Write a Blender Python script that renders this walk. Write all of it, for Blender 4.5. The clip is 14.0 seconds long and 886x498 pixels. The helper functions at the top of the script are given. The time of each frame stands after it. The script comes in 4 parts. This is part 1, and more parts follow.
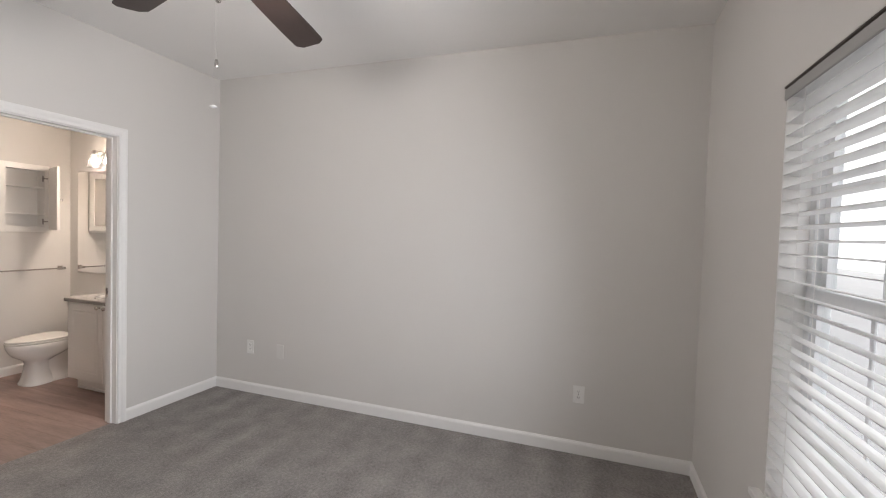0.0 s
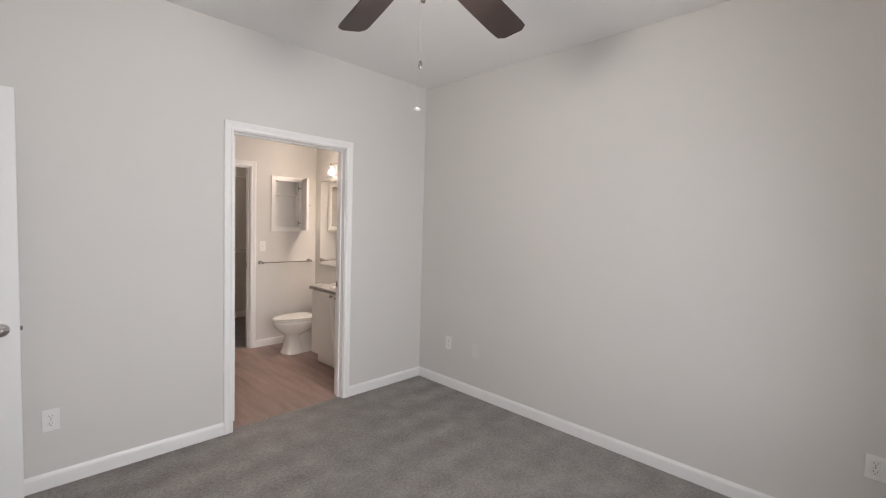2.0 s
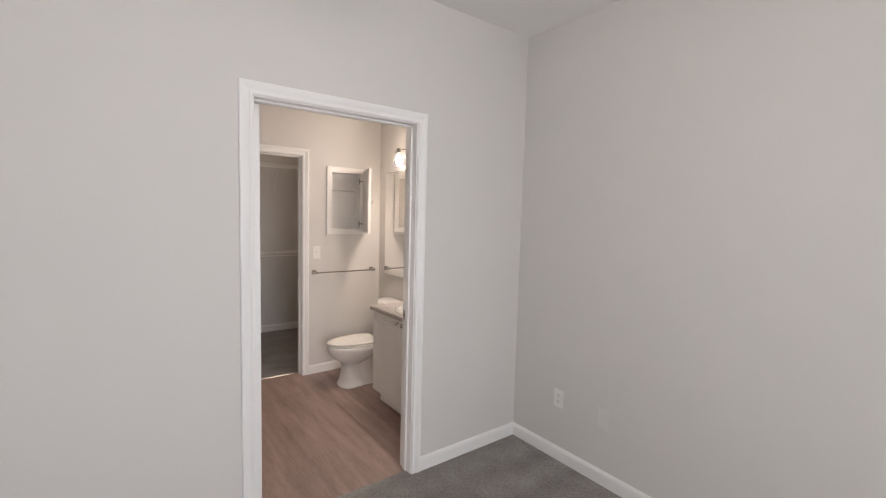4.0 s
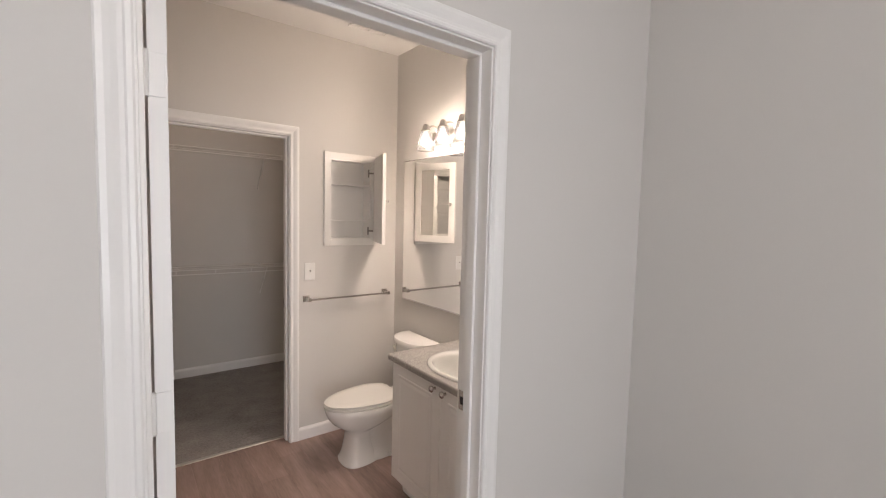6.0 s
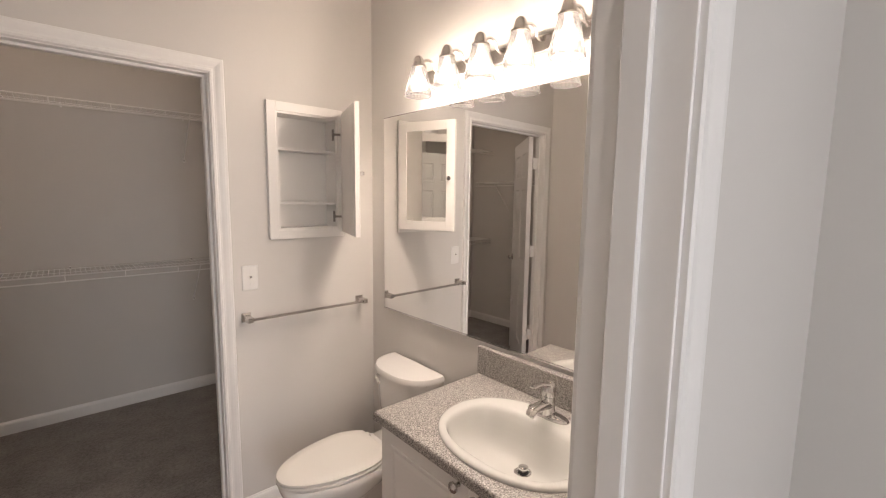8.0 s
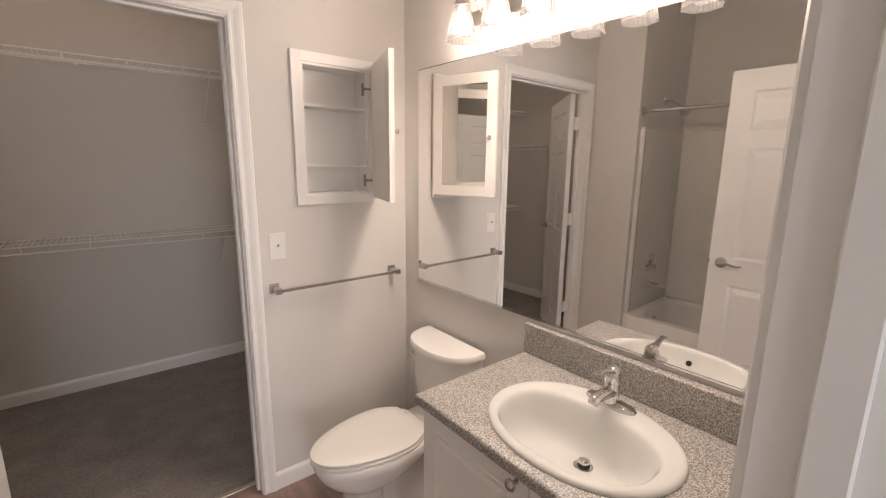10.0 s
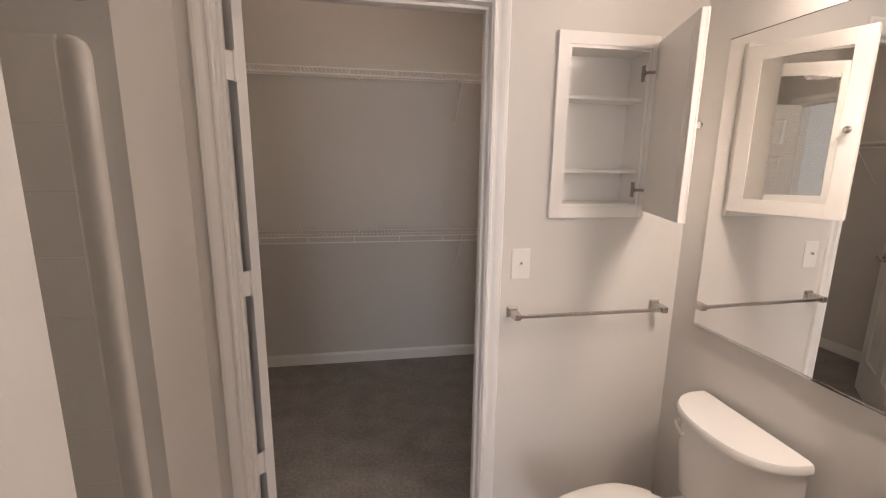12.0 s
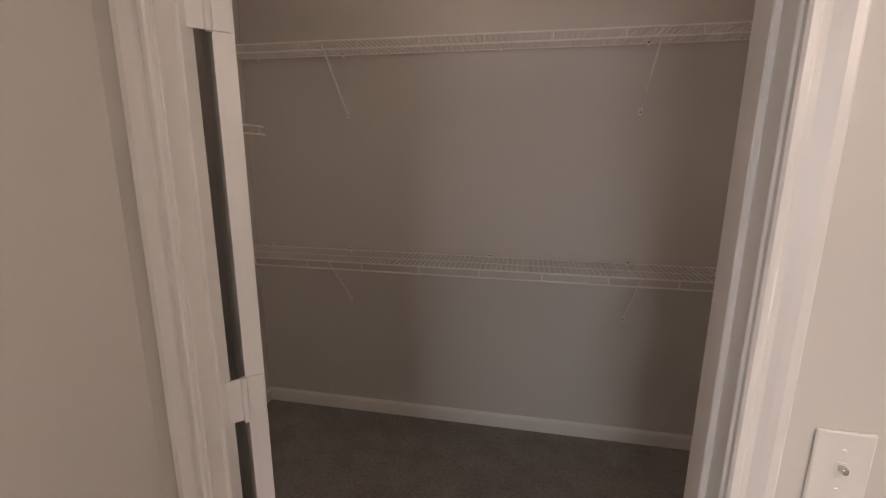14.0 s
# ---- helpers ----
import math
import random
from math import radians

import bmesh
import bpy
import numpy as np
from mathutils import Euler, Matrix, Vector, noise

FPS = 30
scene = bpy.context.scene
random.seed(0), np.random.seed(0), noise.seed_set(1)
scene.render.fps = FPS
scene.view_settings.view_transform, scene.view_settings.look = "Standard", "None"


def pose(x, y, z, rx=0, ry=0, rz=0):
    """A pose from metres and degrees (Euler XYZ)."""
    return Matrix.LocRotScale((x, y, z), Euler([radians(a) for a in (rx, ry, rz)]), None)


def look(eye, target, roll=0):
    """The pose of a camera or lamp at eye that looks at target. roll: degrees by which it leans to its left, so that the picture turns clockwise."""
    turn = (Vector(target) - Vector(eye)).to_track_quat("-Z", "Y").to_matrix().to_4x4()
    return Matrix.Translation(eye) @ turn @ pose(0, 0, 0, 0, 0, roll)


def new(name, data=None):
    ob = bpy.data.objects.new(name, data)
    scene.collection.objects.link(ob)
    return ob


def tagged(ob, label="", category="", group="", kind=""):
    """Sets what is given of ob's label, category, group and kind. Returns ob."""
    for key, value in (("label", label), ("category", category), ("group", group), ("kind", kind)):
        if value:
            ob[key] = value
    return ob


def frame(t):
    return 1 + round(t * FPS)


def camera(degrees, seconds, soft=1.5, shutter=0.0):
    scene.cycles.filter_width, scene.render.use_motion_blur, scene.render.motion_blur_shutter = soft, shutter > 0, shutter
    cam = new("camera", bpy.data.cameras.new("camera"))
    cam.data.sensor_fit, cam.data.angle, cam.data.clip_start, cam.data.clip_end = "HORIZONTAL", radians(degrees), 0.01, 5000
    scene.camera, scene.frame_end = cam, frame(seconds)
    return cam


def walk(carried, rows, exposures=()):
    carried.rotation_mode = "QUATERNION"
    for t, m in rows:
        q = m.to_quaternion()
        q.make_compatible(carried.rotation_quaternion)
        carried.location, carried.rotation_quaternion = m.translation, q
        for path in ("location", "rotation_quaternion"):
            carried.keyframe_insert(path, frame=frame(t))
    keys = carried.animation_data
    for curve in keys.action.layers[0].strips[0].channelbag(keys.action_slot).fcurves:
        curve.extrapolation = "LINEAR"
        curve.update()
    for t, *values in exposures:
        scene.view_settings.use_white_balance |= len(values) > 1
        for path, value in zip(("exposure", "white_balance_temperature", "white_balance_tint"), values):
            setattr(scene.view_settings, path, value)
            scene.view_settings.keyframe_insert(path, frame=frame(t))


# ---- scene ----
cam = camera(91.5, 14.0, soft=1.15)
PATH = [
    (0, (-2.97, -3.177, 1.426), (-1.085, -2.514, 1.359), 1.8),
    (0.5, (-2.93, -3.229, 1.459), (-1.15, -2.321, 1.368), 1.2),
    (1, (-2.939, -3.183, 1.475), (-1.258, -2.104, 1.371), 1.5),
    (1.5, (-2.917, -3.115, 1.465), (-1.348, -1.88, 1.354), 1.6),
    (2, (-2.803, -3.023, 1.456), (-1.377, -1.626, 1.346), 1.7),
    (2.5, (-2.663, -2.861, 1.481), (-1.364, -1.344, 1.36), 2.0),
    (3, (-2.54, -2.593, 1.505), (-1.288, -1.039, 1.37), 1.9),
    (3.2, (-2.463, -2.495, 1.528), (-1.233, -0.926, 1.378), 1.8),
    (5.5, (-1.868, -1.201, 1.542), (-0.689, 0.408, 1.391), 1.3),
    (6, (-1.755, -0.969, 1.535), (-0.559, 0.627, 1.393), 1.4),
    (6.5, (-1.664, -0.754, 1.552), (-0.445, 0.825, 1.404), 1.4),
    (7, (-1.55, -0.541, 1.538), (-0.299, 1.013, 1.398), 1.1),
    (9.3, (-1.278, 0.028, 1.535), (0.068, 1.457, 1.151), 1.0),
    (9.5, (-1.281, 0.015, 1.518), (0.039, 1.469, 1.137), 0.8),
    (10, (-1.321, 0.012, 1.512), (-0.094, 1.543, 1.124), 0.6),
    (10.5, (-1.346, 0.036, 1.534), (-0.308, 1.697, 1.13), 0.8),
    (11, (-1.331, 0.087, 1.546), (-0.532, 1.873, 1.133), 0.7),
    (11.5, (-1.334, 0.222, 1.51), (-0.756, 2.098, 1.127), 0.6),
    (12, (-1.293, 0.391, 1.519), (-0.952, 2.323, 1.13), 0.7),
    (12.5, (-1.227, 0.589, 1.544), (-1.114, 2.544, 1.137), 0.8),
    (13, (-1.2, 0.81, 1.54), (-1.252, 2.768, 1.137), 0.8),
    (13.5, (-1.188, 1.042, 1.557), (-1.392, 2.989, 1.146), 0.6),
    (14, (-1.173, 1.272, 1.571), (-1.543, 3.192, 1.149), 0.4),
]
EXPOSURES = [(0, 0.0, 6390, 13), (3, -0.01, 6350, 13), (5.5, -0.08, 6430, 14), (7, -0.02, 6480, 14), (9.5, 0.0, 6500, 15), (11, 0.0, 6500, 15), (12.5, -0.04, 6520, 17), (14, -0.25, 6560, 18)]
walk(cam, [(t, look(eye, to, roll)) for t, eye, to, roll in PATH], EXPOSURES)

# ---- world and lights ----
world = bpy.data.worlds.new("world")
scene.world = world
scene.cycles.max_bounces, scene.cycles.glossy_bounces, scene.cycles.diffuse_bounces = 12, 8, 6
world.use_nodes = True
wn = world.node_tree
sky = wn.nodes.new("ShaderNodeTexSky")
sky.sky_type, sky.sun_disc = "NISHITA", False
sky.sun_elevation, sky.sun_rotation = radians(52), radians(20)
wn.nodes["Background"].inputs["Strength"].default_value = 0.08
wn.links.new(sky.outputs["Color"], wn.nodes["Background"].inputs["Color"])


def lamp(name, kind, m, energy, color, **more):
    data = bpy.data.lights.new(name, kind)
    data.energy, data.color = energy, color
    if kind == "AREA":
        data.shape, data.size, data.size_y = "RECTANGLE", more["size"], more["size_y"]
        data.spread = more["spread"]
    elif kind == "SUN":
        data.angle = more["angle"]
    else:
        data.shadow_soft_size = more["radius"]
    ob = new(name, data)
    ob.matrix_world = m
    return ob


lamp("sun", "SUN", look((3, 8, 11), (0, 0, 0)), 2.0, (1.0, 0.97, 0.92), angle=radians(2))
# daylight standing in the window's opening
lamp("window_light", "AREA", look((-1.8, -3.70, 1.25), (-1.8, 0, 0.80)), 27, (0.95, 0.975, 1.0), size=1.25, size_y=1.3, spread=radians(140))
FAN = Vector((-1.735, -1.84, 0))
lamp("fan_bulb", "POINT", pose(FAN.x, FAN.y, 2.33), 71, (1.0, 0.96, 0.92), radius=0.10)
SHADE_Y = [1.315 - 0.18 * i for i in range(5)]
for y in SHADE_Y:
    lamp("vanity_bulb", "POINT", pose(-0.20, y, 2.005), 13.8, (1.0, 0.875, 0.765), radius=0.02)
lamp("closet_bulb", "POINT", pose(-1.35, 2.60, 2.645), 16.0, (1.0, 0.79, 0.63), radius=0.03)


# ---- materials ----
def material(name, color, rough=0.5, metal=0.0, var=0.06, var_scale=6.0, grain=0.03, grain_scale=90.0, bump=0.0, bump_scale=200.0,
             spec=0.5, per_object=0.0, dist=0.002, stretch=(1, 1, 1)):
    m = bpy.data.materials.new(name)
    m.use_nodes = True
    nt = m.node_tree
    b = nt.nodes["Principled BSDF"]
    b.inputs["Roughness"].default_value, b.inputs["Metallic"].default_value = rough, metal
    b.inputs["Specular IOR Level"].default_value = spec
    geo = nt.nodes.new("ShaderNodeNewGeometry")
    mp = nt.nodes.new("ShaderNodeMapping")
    mp.inputs["Scale"].default_value = stretch
    nt.links.new(geo.outputs["Position"], mp.inputs["Vector"])
    n1, n2 = nt.nodes.new("ShaderNodeTexNoise"), nt.nodes.new("ShaderNodeTexNoise")
    n1.inputs["Scale"].default_value, n1.inputs["Detail"].default_value = var_scale, 5
    n2.inputs["Scale"].default_value, n2.inputs["Detail"].default_value = grain_scale, 3
    for n in (n1, n2):
        nt.links.new(mp.outputs["Vector"], n.inputs["Vector"])

    def amount(src, k, base=None):
        """1 + k * (src - 0.5), added to base"""
        a = nt.nodes.new("ShaderNodeMath")
        a.operation = "MULTIPLY_ADD"
        a.inputs[1].default_value, a.inputs[2].default_value = k, -0.5 * k + (1.0 if base is None else 0.0)
        nt.links.new(src, a.inputs[0])
        if base is None:
            return a.outputs[0]
        s = nt.nodes.new("ShaderNodeMath")
        nt.links.new(a.outputs[0], s.inputs[0])
        nt.links.new(base, s.inputs[1])
        return s.outputs[0]

    out = amount(n1.outputs["Fac"], var * 2)
    out = amount(n2.outputs["Fac"], grain * 2, out)
    if per_object:
        info = nt.nodes.new("ShaderNodeObjectInfo")
        out = amount(info.outputs["Random"], per_object * 2, out)
    mul = nt.nodes.new("ShaderNodeVectorMath")
    mul.operation = "SCALE"
    mul.inputs[0].default_value = color
    nt.links.new(out, mul.inputs["Scale"])
    nt.links.new(mul.outputs["Vector"], b.inputs["Base Color"])
    rr = nt.nodes.new("ShaderNodeMapRange")
    rr.inputs["To Min"].default_value, rr.inputs["To Max"].default_value = max(0, rough - 0.06), min(1, rough + 0.06)
    nt.links.new(n1.outputs["Fac"], rr.inputs["Value"])
    if rough > 0.05:
        nt.links.new(rr.outputs["Result"], b.inputs["Roughness"])
    if bump:
        n3, bp = nt.nodes.new("ShaderNodeTexNoise"), nt.nodes.new("ShaderNodeBump")
        n3.inputs["Scale"].default_value, n3.inputs["Detail"].default_value = bump_scale, 4
        bp.inputs["Strength"].default_value, bp.inputs["Distance"].default_value = bump, dist
        nt.links.new(mp.outputs["Vector"], n3.inputs["Vector"])
        nt.links.new(n3.outputs["Fac"], bp.inputs["Height"])
        nt.links.new(bp.outputs["Normal"], b.inputs["Normal"])
    return m


M_WALL = material("wall_paint", (0.67, 0.65, 0.625), 0.75, var=0.015, var_scale=2.5, grain=0.01, bump=0.12, bump_scale=160, dist=0.001, spec=0.3)
M_CEIL = material("ceiling_paint", (0.82, 0.81, 0.795), 0.9, var=0.02, var_scale=3, grain=0.015, bump=0.25, bump_scale=220, dist=0.001, spec=0.2)
M_TRIM = material("white_trim_paint", (0.84, 0.83, 0.815), 0.35, var=0.02, var_scale=9, grain=0.01, bump=0.06, bump_scale=60, dist=0.001)
M_DOOR = material("white_door_paint", (0.83, 0.825, 0.815), 0.4, var=0.02, var_scale=5, grain=0.015, bump=0.1, bump_scale=140, dist=0.0008, stretch=(1, 1, 0.12))
M_CABINET = material("white_thermofoil", (0.83, 0.815, 0.79), 0.35, var=0.02, grain=0.01)
M_CERAMIC = material("white_ceramic", (0.80, 0.785, 0.76), 0.10, var=0.01, grain=0.004)
M_SINK = material("bisque_porcelain", (0.66, 0.66, 0.635), 0.12, var=0.01, grain=0.004)
M_SEAT = material("white_plastic_seat", (0.79, 0.77, 0.73), 0.22, var=0.01, grain=0.005)
M_CHROME = material("polished_chrome", (0.72, 0.71, 0.70), 0.06, metal=1.0, var=0.02, grain=0.01)
M_NICKEL = material("brushed_nickel", (0.58, 0.555, 0.53), 0.22, metal=1.0, var=0.04, grain=0.05, grain_scale=300)
# dark metal of the mirror's edge; also paints the shadow gap over the valance
M_EDGE_AND_GAP = material("dark_edge_and_shadow_gap", (0.10, 0.085, 0.075), 0.35, metal=1.0, var=0.05)
M_BLADE = material("dark_walnut_blade", (0.034, 0.022, 0.019), 0.42, var=0.25, var_scale=9, grain=0.2, grain_scale=60, stretch=(1, 1, 1))
M_FIBREGLASS = material("white_fibreglass", (0.74, 0.72, 0.69), 0.13, var=0.015, grain=0.006, bump=0.04, bump_scale=14, dist=0.003)
M_WIRE = material("white_vinyl_wire", (0.88, 0.87, 0.85), 0.4, var=0.03, grain=0.01)
M_PLASTIC = material("white_wall_plate", (0.80, 0.79, 0.77), 0.3, var=0.01, grain=0.005)
M_HINGE = material("dull_hinge_steel", (0.36, 0.34, 0.32), 0.35, metal=1.0, var=0.06)
M_CHAIN = material("dull_bead_chain", (0.60, 0.59, 0.58), 0.5, var=0.05)
M_BLANK = material("primed_blank_plate", (0.70, 0.685, 0.66), 0.5, var=0.02)
# near-black: paints the shade in holes, slots and the vent; also the underlay
M_BLACK = material("hole_shade_and_underlay", (0.015, 0.015, 0.015), 0.6)
M_SCREW = material("dark_screw", (0.06, 0.055, 0.05), 0.5, metal=0.6)
M_SLAT = material("white_faux_wood_slat", (0.90, 0.90, 0.895), 0.45, var=0.02, grain=0.02, grain_scale=40)
sb = M_SLAT.node_tree
lit, mixed = sb.nodes.new("ShaderNodeBsdfTranslucent"), sb.nodes.new("ShaderNodeMixShader")
lit.inputs["Color"].default_value = (0.90, 0.90, 0.895, 1)
mixed.inputs["Fac"].default_value = 0.35
sb.links.new(sb.nodes["Principled BSDF"].outputs[0], mixed.inputs[1])
sb.links.new(lit.outputs[0], mixed.inputs[2])
sb.links.new(mixed.outputs[0], sb.nodes["Material Output"].inputs["Surface"])
# whitish headrail and valance; this grey puts their shade into the colour
M_HEADRAIL = material("shade_grey_headrail", (0.36, 0.355, 0.35), 0.5, var=0.03)
M_VINYLFRAME = material("white_vinyl_window", (0.72, 0.73, 0.74), 0.4, var=0.02)
M_PLANK = material("brown_vinyl_plank", (0.285, 0.198, 0.172), 0.42, var=0.55, var_scale=4, grain=0.28, grain_scale=26, bump=0.12, bump_scale=60,
                   per_object=0.12, dist=0.001, stretch=(4.5, 0.5, 1))
M_STRIP = material("aluminium_strip", (0.62, 0.60, 0.57), 0.3, metal=1.0, var=0.06)
M_GROUND = material("pale_concrete", (0.52, 0.51, 0.49), 0.9, var=0.08, grain=0.08, grain_scale=8)


def carpet_material(name, stripes):
    """cut pile carpet; faint vacuum stripes across the room, broken up where the pile was walked on"""
    m = material(name, (0.288, 0.266, 0.253), 0.97, var=0.38, var_scale=7.0, grain=0.5, grain_scale=60, bump=1.0, bump_scale=150, dist=0.012, spec=0.1)
    nt = m.node_tree
    b = nt.nodes["Principled BSDF"]
    src = b.inputs["Base Color"].links[0].from_socket
    geo = nt.nodes.new("ShaderNodeNewGeometry")
    wave, walked, soft = nt.nodes.new("ShaderNodeTexWave"), nt.nodes.new("ShaderNodeTexNoise"), nt.nodes.new("ShaderNodeMapRange")
    wave.bands_direction = "Y"
    wave.inputs["Scale"].default_value, wave.inputs["Distortion"].default_value, wave.inputs["Phase Offset"].default_value = 1.1635, 2.4, 0.577
    wave.inputs["Detail"].default_value, wave.inputs["Detail Scale"].default_value = 4, 1.6
    walked.inputs["Scale"].default_value, walked.inputs["Detail"].default_value = 1.1, 4
    soft.inputs["From Min"].default_value, soft.inputs["From Max"].default_value = 0.42, 0.60
    soft.inputs["To Min"].default_value, soft.inputs["To Max"].default_value = stripes * 0.15, stripes
    mid, k = nt.nodes.new("ShaderNodeMath"), nt.nodes.new("ShaderNodeMath")
    mid.operation, mid.inputs[1].default_value = "SUBTRACT", 0.5
    k.operation, k.inputs[2].default_value = "MULTIPLY_ADD", 1.0
    s = nt.nodes.new("ShaderNodeVectorMath")
    s.operation = "SCALE"
    nt.links.new(geo.outputs["Position"], wave.inputs["Vector"])
    nt.links.new(geo.outputs["Position"], walked.inputs["Vector"])
    nt.links.new(walked.outputs["Fac"], soft.inputs["Value"])
    nt.links.new(wave.outputs["Fac"], mid.inputs[0])
    nt.links.new(mid.outputs[0], k.inputs[0])
    nt.links.new(soft.outputs["Result"], k.inputs[1])
    nt.links.new(src, s.inputs[0])
    nt.links.new(k.outputs[0], s.inputs["Scale"])
    nt.links.new(s.outputs["Vector"], b.inputs["Base Color"])
    b.inputs["Sheen Weight"].default_value = 0.15
    return m


def laminate_material():
    """grey and beige speckled laminate"""
    m = material("speckled_laminate", (0.30, 0.275, 0.25), 0.38, var=0.05, grain=0.05)
    nt = m.node_tree
    b = nt.nodes["Principled BSDF"]
    geo = nt.nodes.new("ShaderNodeNewGeometry")
    v = nt.nodes.new("ShaderNodeTexVoronoi")
    v.inputs["Scale"].default_value = 390
    w = nt.nodes.new("ShaderNodeTexNoise")
    w.inputs["Scale"].default_value, w.inputs["Detail"].default_value = 240, 6
    sep = nt.nodes.new("ShaderNodeSeparateColor")
    add = nt.nodes.new("ShaderNodeMath")
    add.operation = "MULTIPLY_ADD"
    add.inputs[1].default_value = 0.45
    ramp = nt.nodes.new("ShaderNodeValToRGB")
    e = ramp.color_ramp.elements
    e[0].position, e[0].color = 0.42, (0.075, 0.068, 0.066, 1)
    e[1].position, e[1].color = 0.95, (0.60, 0.58, 0.545, 1)
    for pos, col in ((0.57, (0.18, 0.173, 0.164, 1)), (0.74, (0.35, 0.322, 0.300, 1))):
        ramp.color_ramp.elements.new(pos).color = col
    nt.links.new(geo.outputs["Position"], v.inputs["Vector"])
    nt.links.new(geo.outputs["Position"], w.inputs["Vector"])
    nt.links.new(v.outputs["Color"], sep.inputs["Color"])
    nt.links.new(sep.outputs[0], add.inputs[0])
    nt.links.new(w.outputs["Fac"], add.inputs[2])
    nt.links.new(add.outputs[0], ramp.inputs["Fac"])
    nt.links.new(ramp.outputs["Color"], b.inputs["Base Color"])
    return m


def glass_material(name, color, clear, glow=0.0, rough=0.15, glow_color=(1, 0.9, 0.78, 1), milk=None):
    """glass or opal glass: part see-through, part scattering, with a little gloss"""
    m = bpy.data.materials.new(name)
    m.use_nodes = True
    nt = m.node_tree
    nt.nodes.remove(nt.nodes["Principled BSDF"])
    out = nt.nodes["Material Output"]
    tr, tl, gl = nt.nodes.new("ShaderNodeBsdfTransparent"), nt.nodes.new("ShaderNodeBsdfTranslucent"), nt.nodes.new("ShaderNodeBsdfGlossy")
    m1, m2 = nt.nodes.new("ShaderNodeMixShader"), nt.nodes.new("ShaderNodeMixShader")
    tr.inputs["Color"].default_value = tl.inputs["Color"].default_value = (*color, 1)
    if milk:
        tl.inputs["Color"].default_value = (*milk, 1)
    gl.inputs["Roughness"].default_value = rough
    m1.inputs["Fac"].default_value = clear
    scatter = tl.outputs[0]
    if milk:
        df, both = nt.nodes.new("ShaderNodeBsdfDiffuse"), nt.nodes.new("ShaderNodeAddShader")
        df.inputs["Color"].default_value = (*milk, 1)
        nt.links.new(tl.outputs[0], both.inputs[0])
        nt.links.new(df.outputs[0], both.inputs[1])
        scatter = both.outputs[0]
    nt.links.new(scatter, m1.inputs[1])
    nt.links.new(tr.outputs[0], m1.inputs[2])
    m2.inputs["Fac"].default_value = 0.06
    nt.links.new(m1.outputs[0], m2.inputs[1])
    nt.links.new(gl.outputs[0], m2.inputs[2])
    last = m2.outputs[0]
    if glow:
        em, ad = nt.nodes.new("ShaderNodeEmission"), nt.nodes.new("ShaderNodeAddShader")
        em.inputs["Color"].default_value, em.inputs["Strength"].default_value = glow_color, glow
        nt.links.new(last, ad.inputs[0])
        nt.links.new(em.outputs[0], ad.inputs[1])
        last = ad.outputs[0]
    nt.links.new(last, out.inputs["Surface"])
    return m


def glow_material(name, color, strength):
    m = bpy.data.materials.new(name)
    m.use_nodes = True
    b = m.node_tree.nodes["Principled BSDF"]
    b.inputs["Base Color"].default_value = (0.05, 0.05, 0.05, 1)
    b.inputs["Emission Color"].default_value, b.inputs["Emission Strength"].default_value = (*color, 1), strength
    return m


M_CARPET, M_UNBRUSHED, M_LAMINATE = carpet_material("vacuumed_grey_carpet", 0.30), carpet_material("grey_carpet", 0.06), laminate_material()
M_PANE = glass_material("window_glass", (0.97, 0.98, 0.98), 1.0, rough=0.02)
M_SHADE = glass_material("ribbed_glass", (0.93, 0.91, 0.88), 0.42, rough=0.1, milk=(0.017, 0.0167, 0.0163))
# shaded and brightened copies of the glass, for the ribs and the rim
M_RIB = glass_material("rib_shade_glass", (0.78, 0.76, 0.74), 0.36, rough=0.1, milk=(0.011, 0.0108, 0.0105))
M_RIM = glass_material("lit_rim_glass", (0.9, 0.88, 0.86), 0.3, rough=0.08, milk=(0.024, 0.0235, 0.023))
M_BOWL = glass_material("opal_glass", (1.0, 0.96, 0.9), 0.35, glow=1.6, rough=0.2, glow_color=(1, 0.95, 0.88, 1))
M_BULB = glass_material("lit_bulb", (1.0, 0.97, 0.93), 0.85, glow=1.1, rough=0.2, glow_color=(1, 0.88, 0.74, 1))
M_OUTSIDE = glow_material("bright_overcast_distance", (1.0, 0.985, 0.97), 2.6)
M_MIRROR = bpy.data.materials.new("mirror_silver")
M_MIRROR.use_nodes = True
mb = M_MIRROR.node_tree.nodes["Principled BSDF"]
mb.inputs["Base Color"].default_value = (0.94, 0.94, 0.93, 1)
mb.inputs["Metallic"].default_value, mb.inputs["Roughness"].default_value = 1.0, 0.0


# ---- mesh helpers ----
def add_box(bm, x0, x1, y0, y1, z0, z1, bevel=0.0, seg=1):
    vs = [bm.verts.new((x, y, z)) for z in (z0, z1) for y in (y0, y1) for x in (x0, x1)]
    fs = [bm.faces.new([vs[i] for i in f]) for f in ((0, 2, 3, 1), (4, 5, 7, 6), (0, 1, 5, 4), (2, 6, 7, 3), (0, 4, 6, 2), (1, 3, 7, 5))]
    if bevel:
        es = list({e for f in fs for e in f.edges})
        bmesh.ops.bevel(bm, geom=es, offset=bevel, segments=seg, affect="EDGES", profile=0.5)
    return bm


def boxed(x0, x1, y0, y1, z0, z1, bevel=0.0, seg=1):
    return add_box(bmesh.new(), min(x0, x1), max(x0, x1), min(y0, y1), max(y0, y1), min(z0, z1), max(z0, z1), bevel, seg)


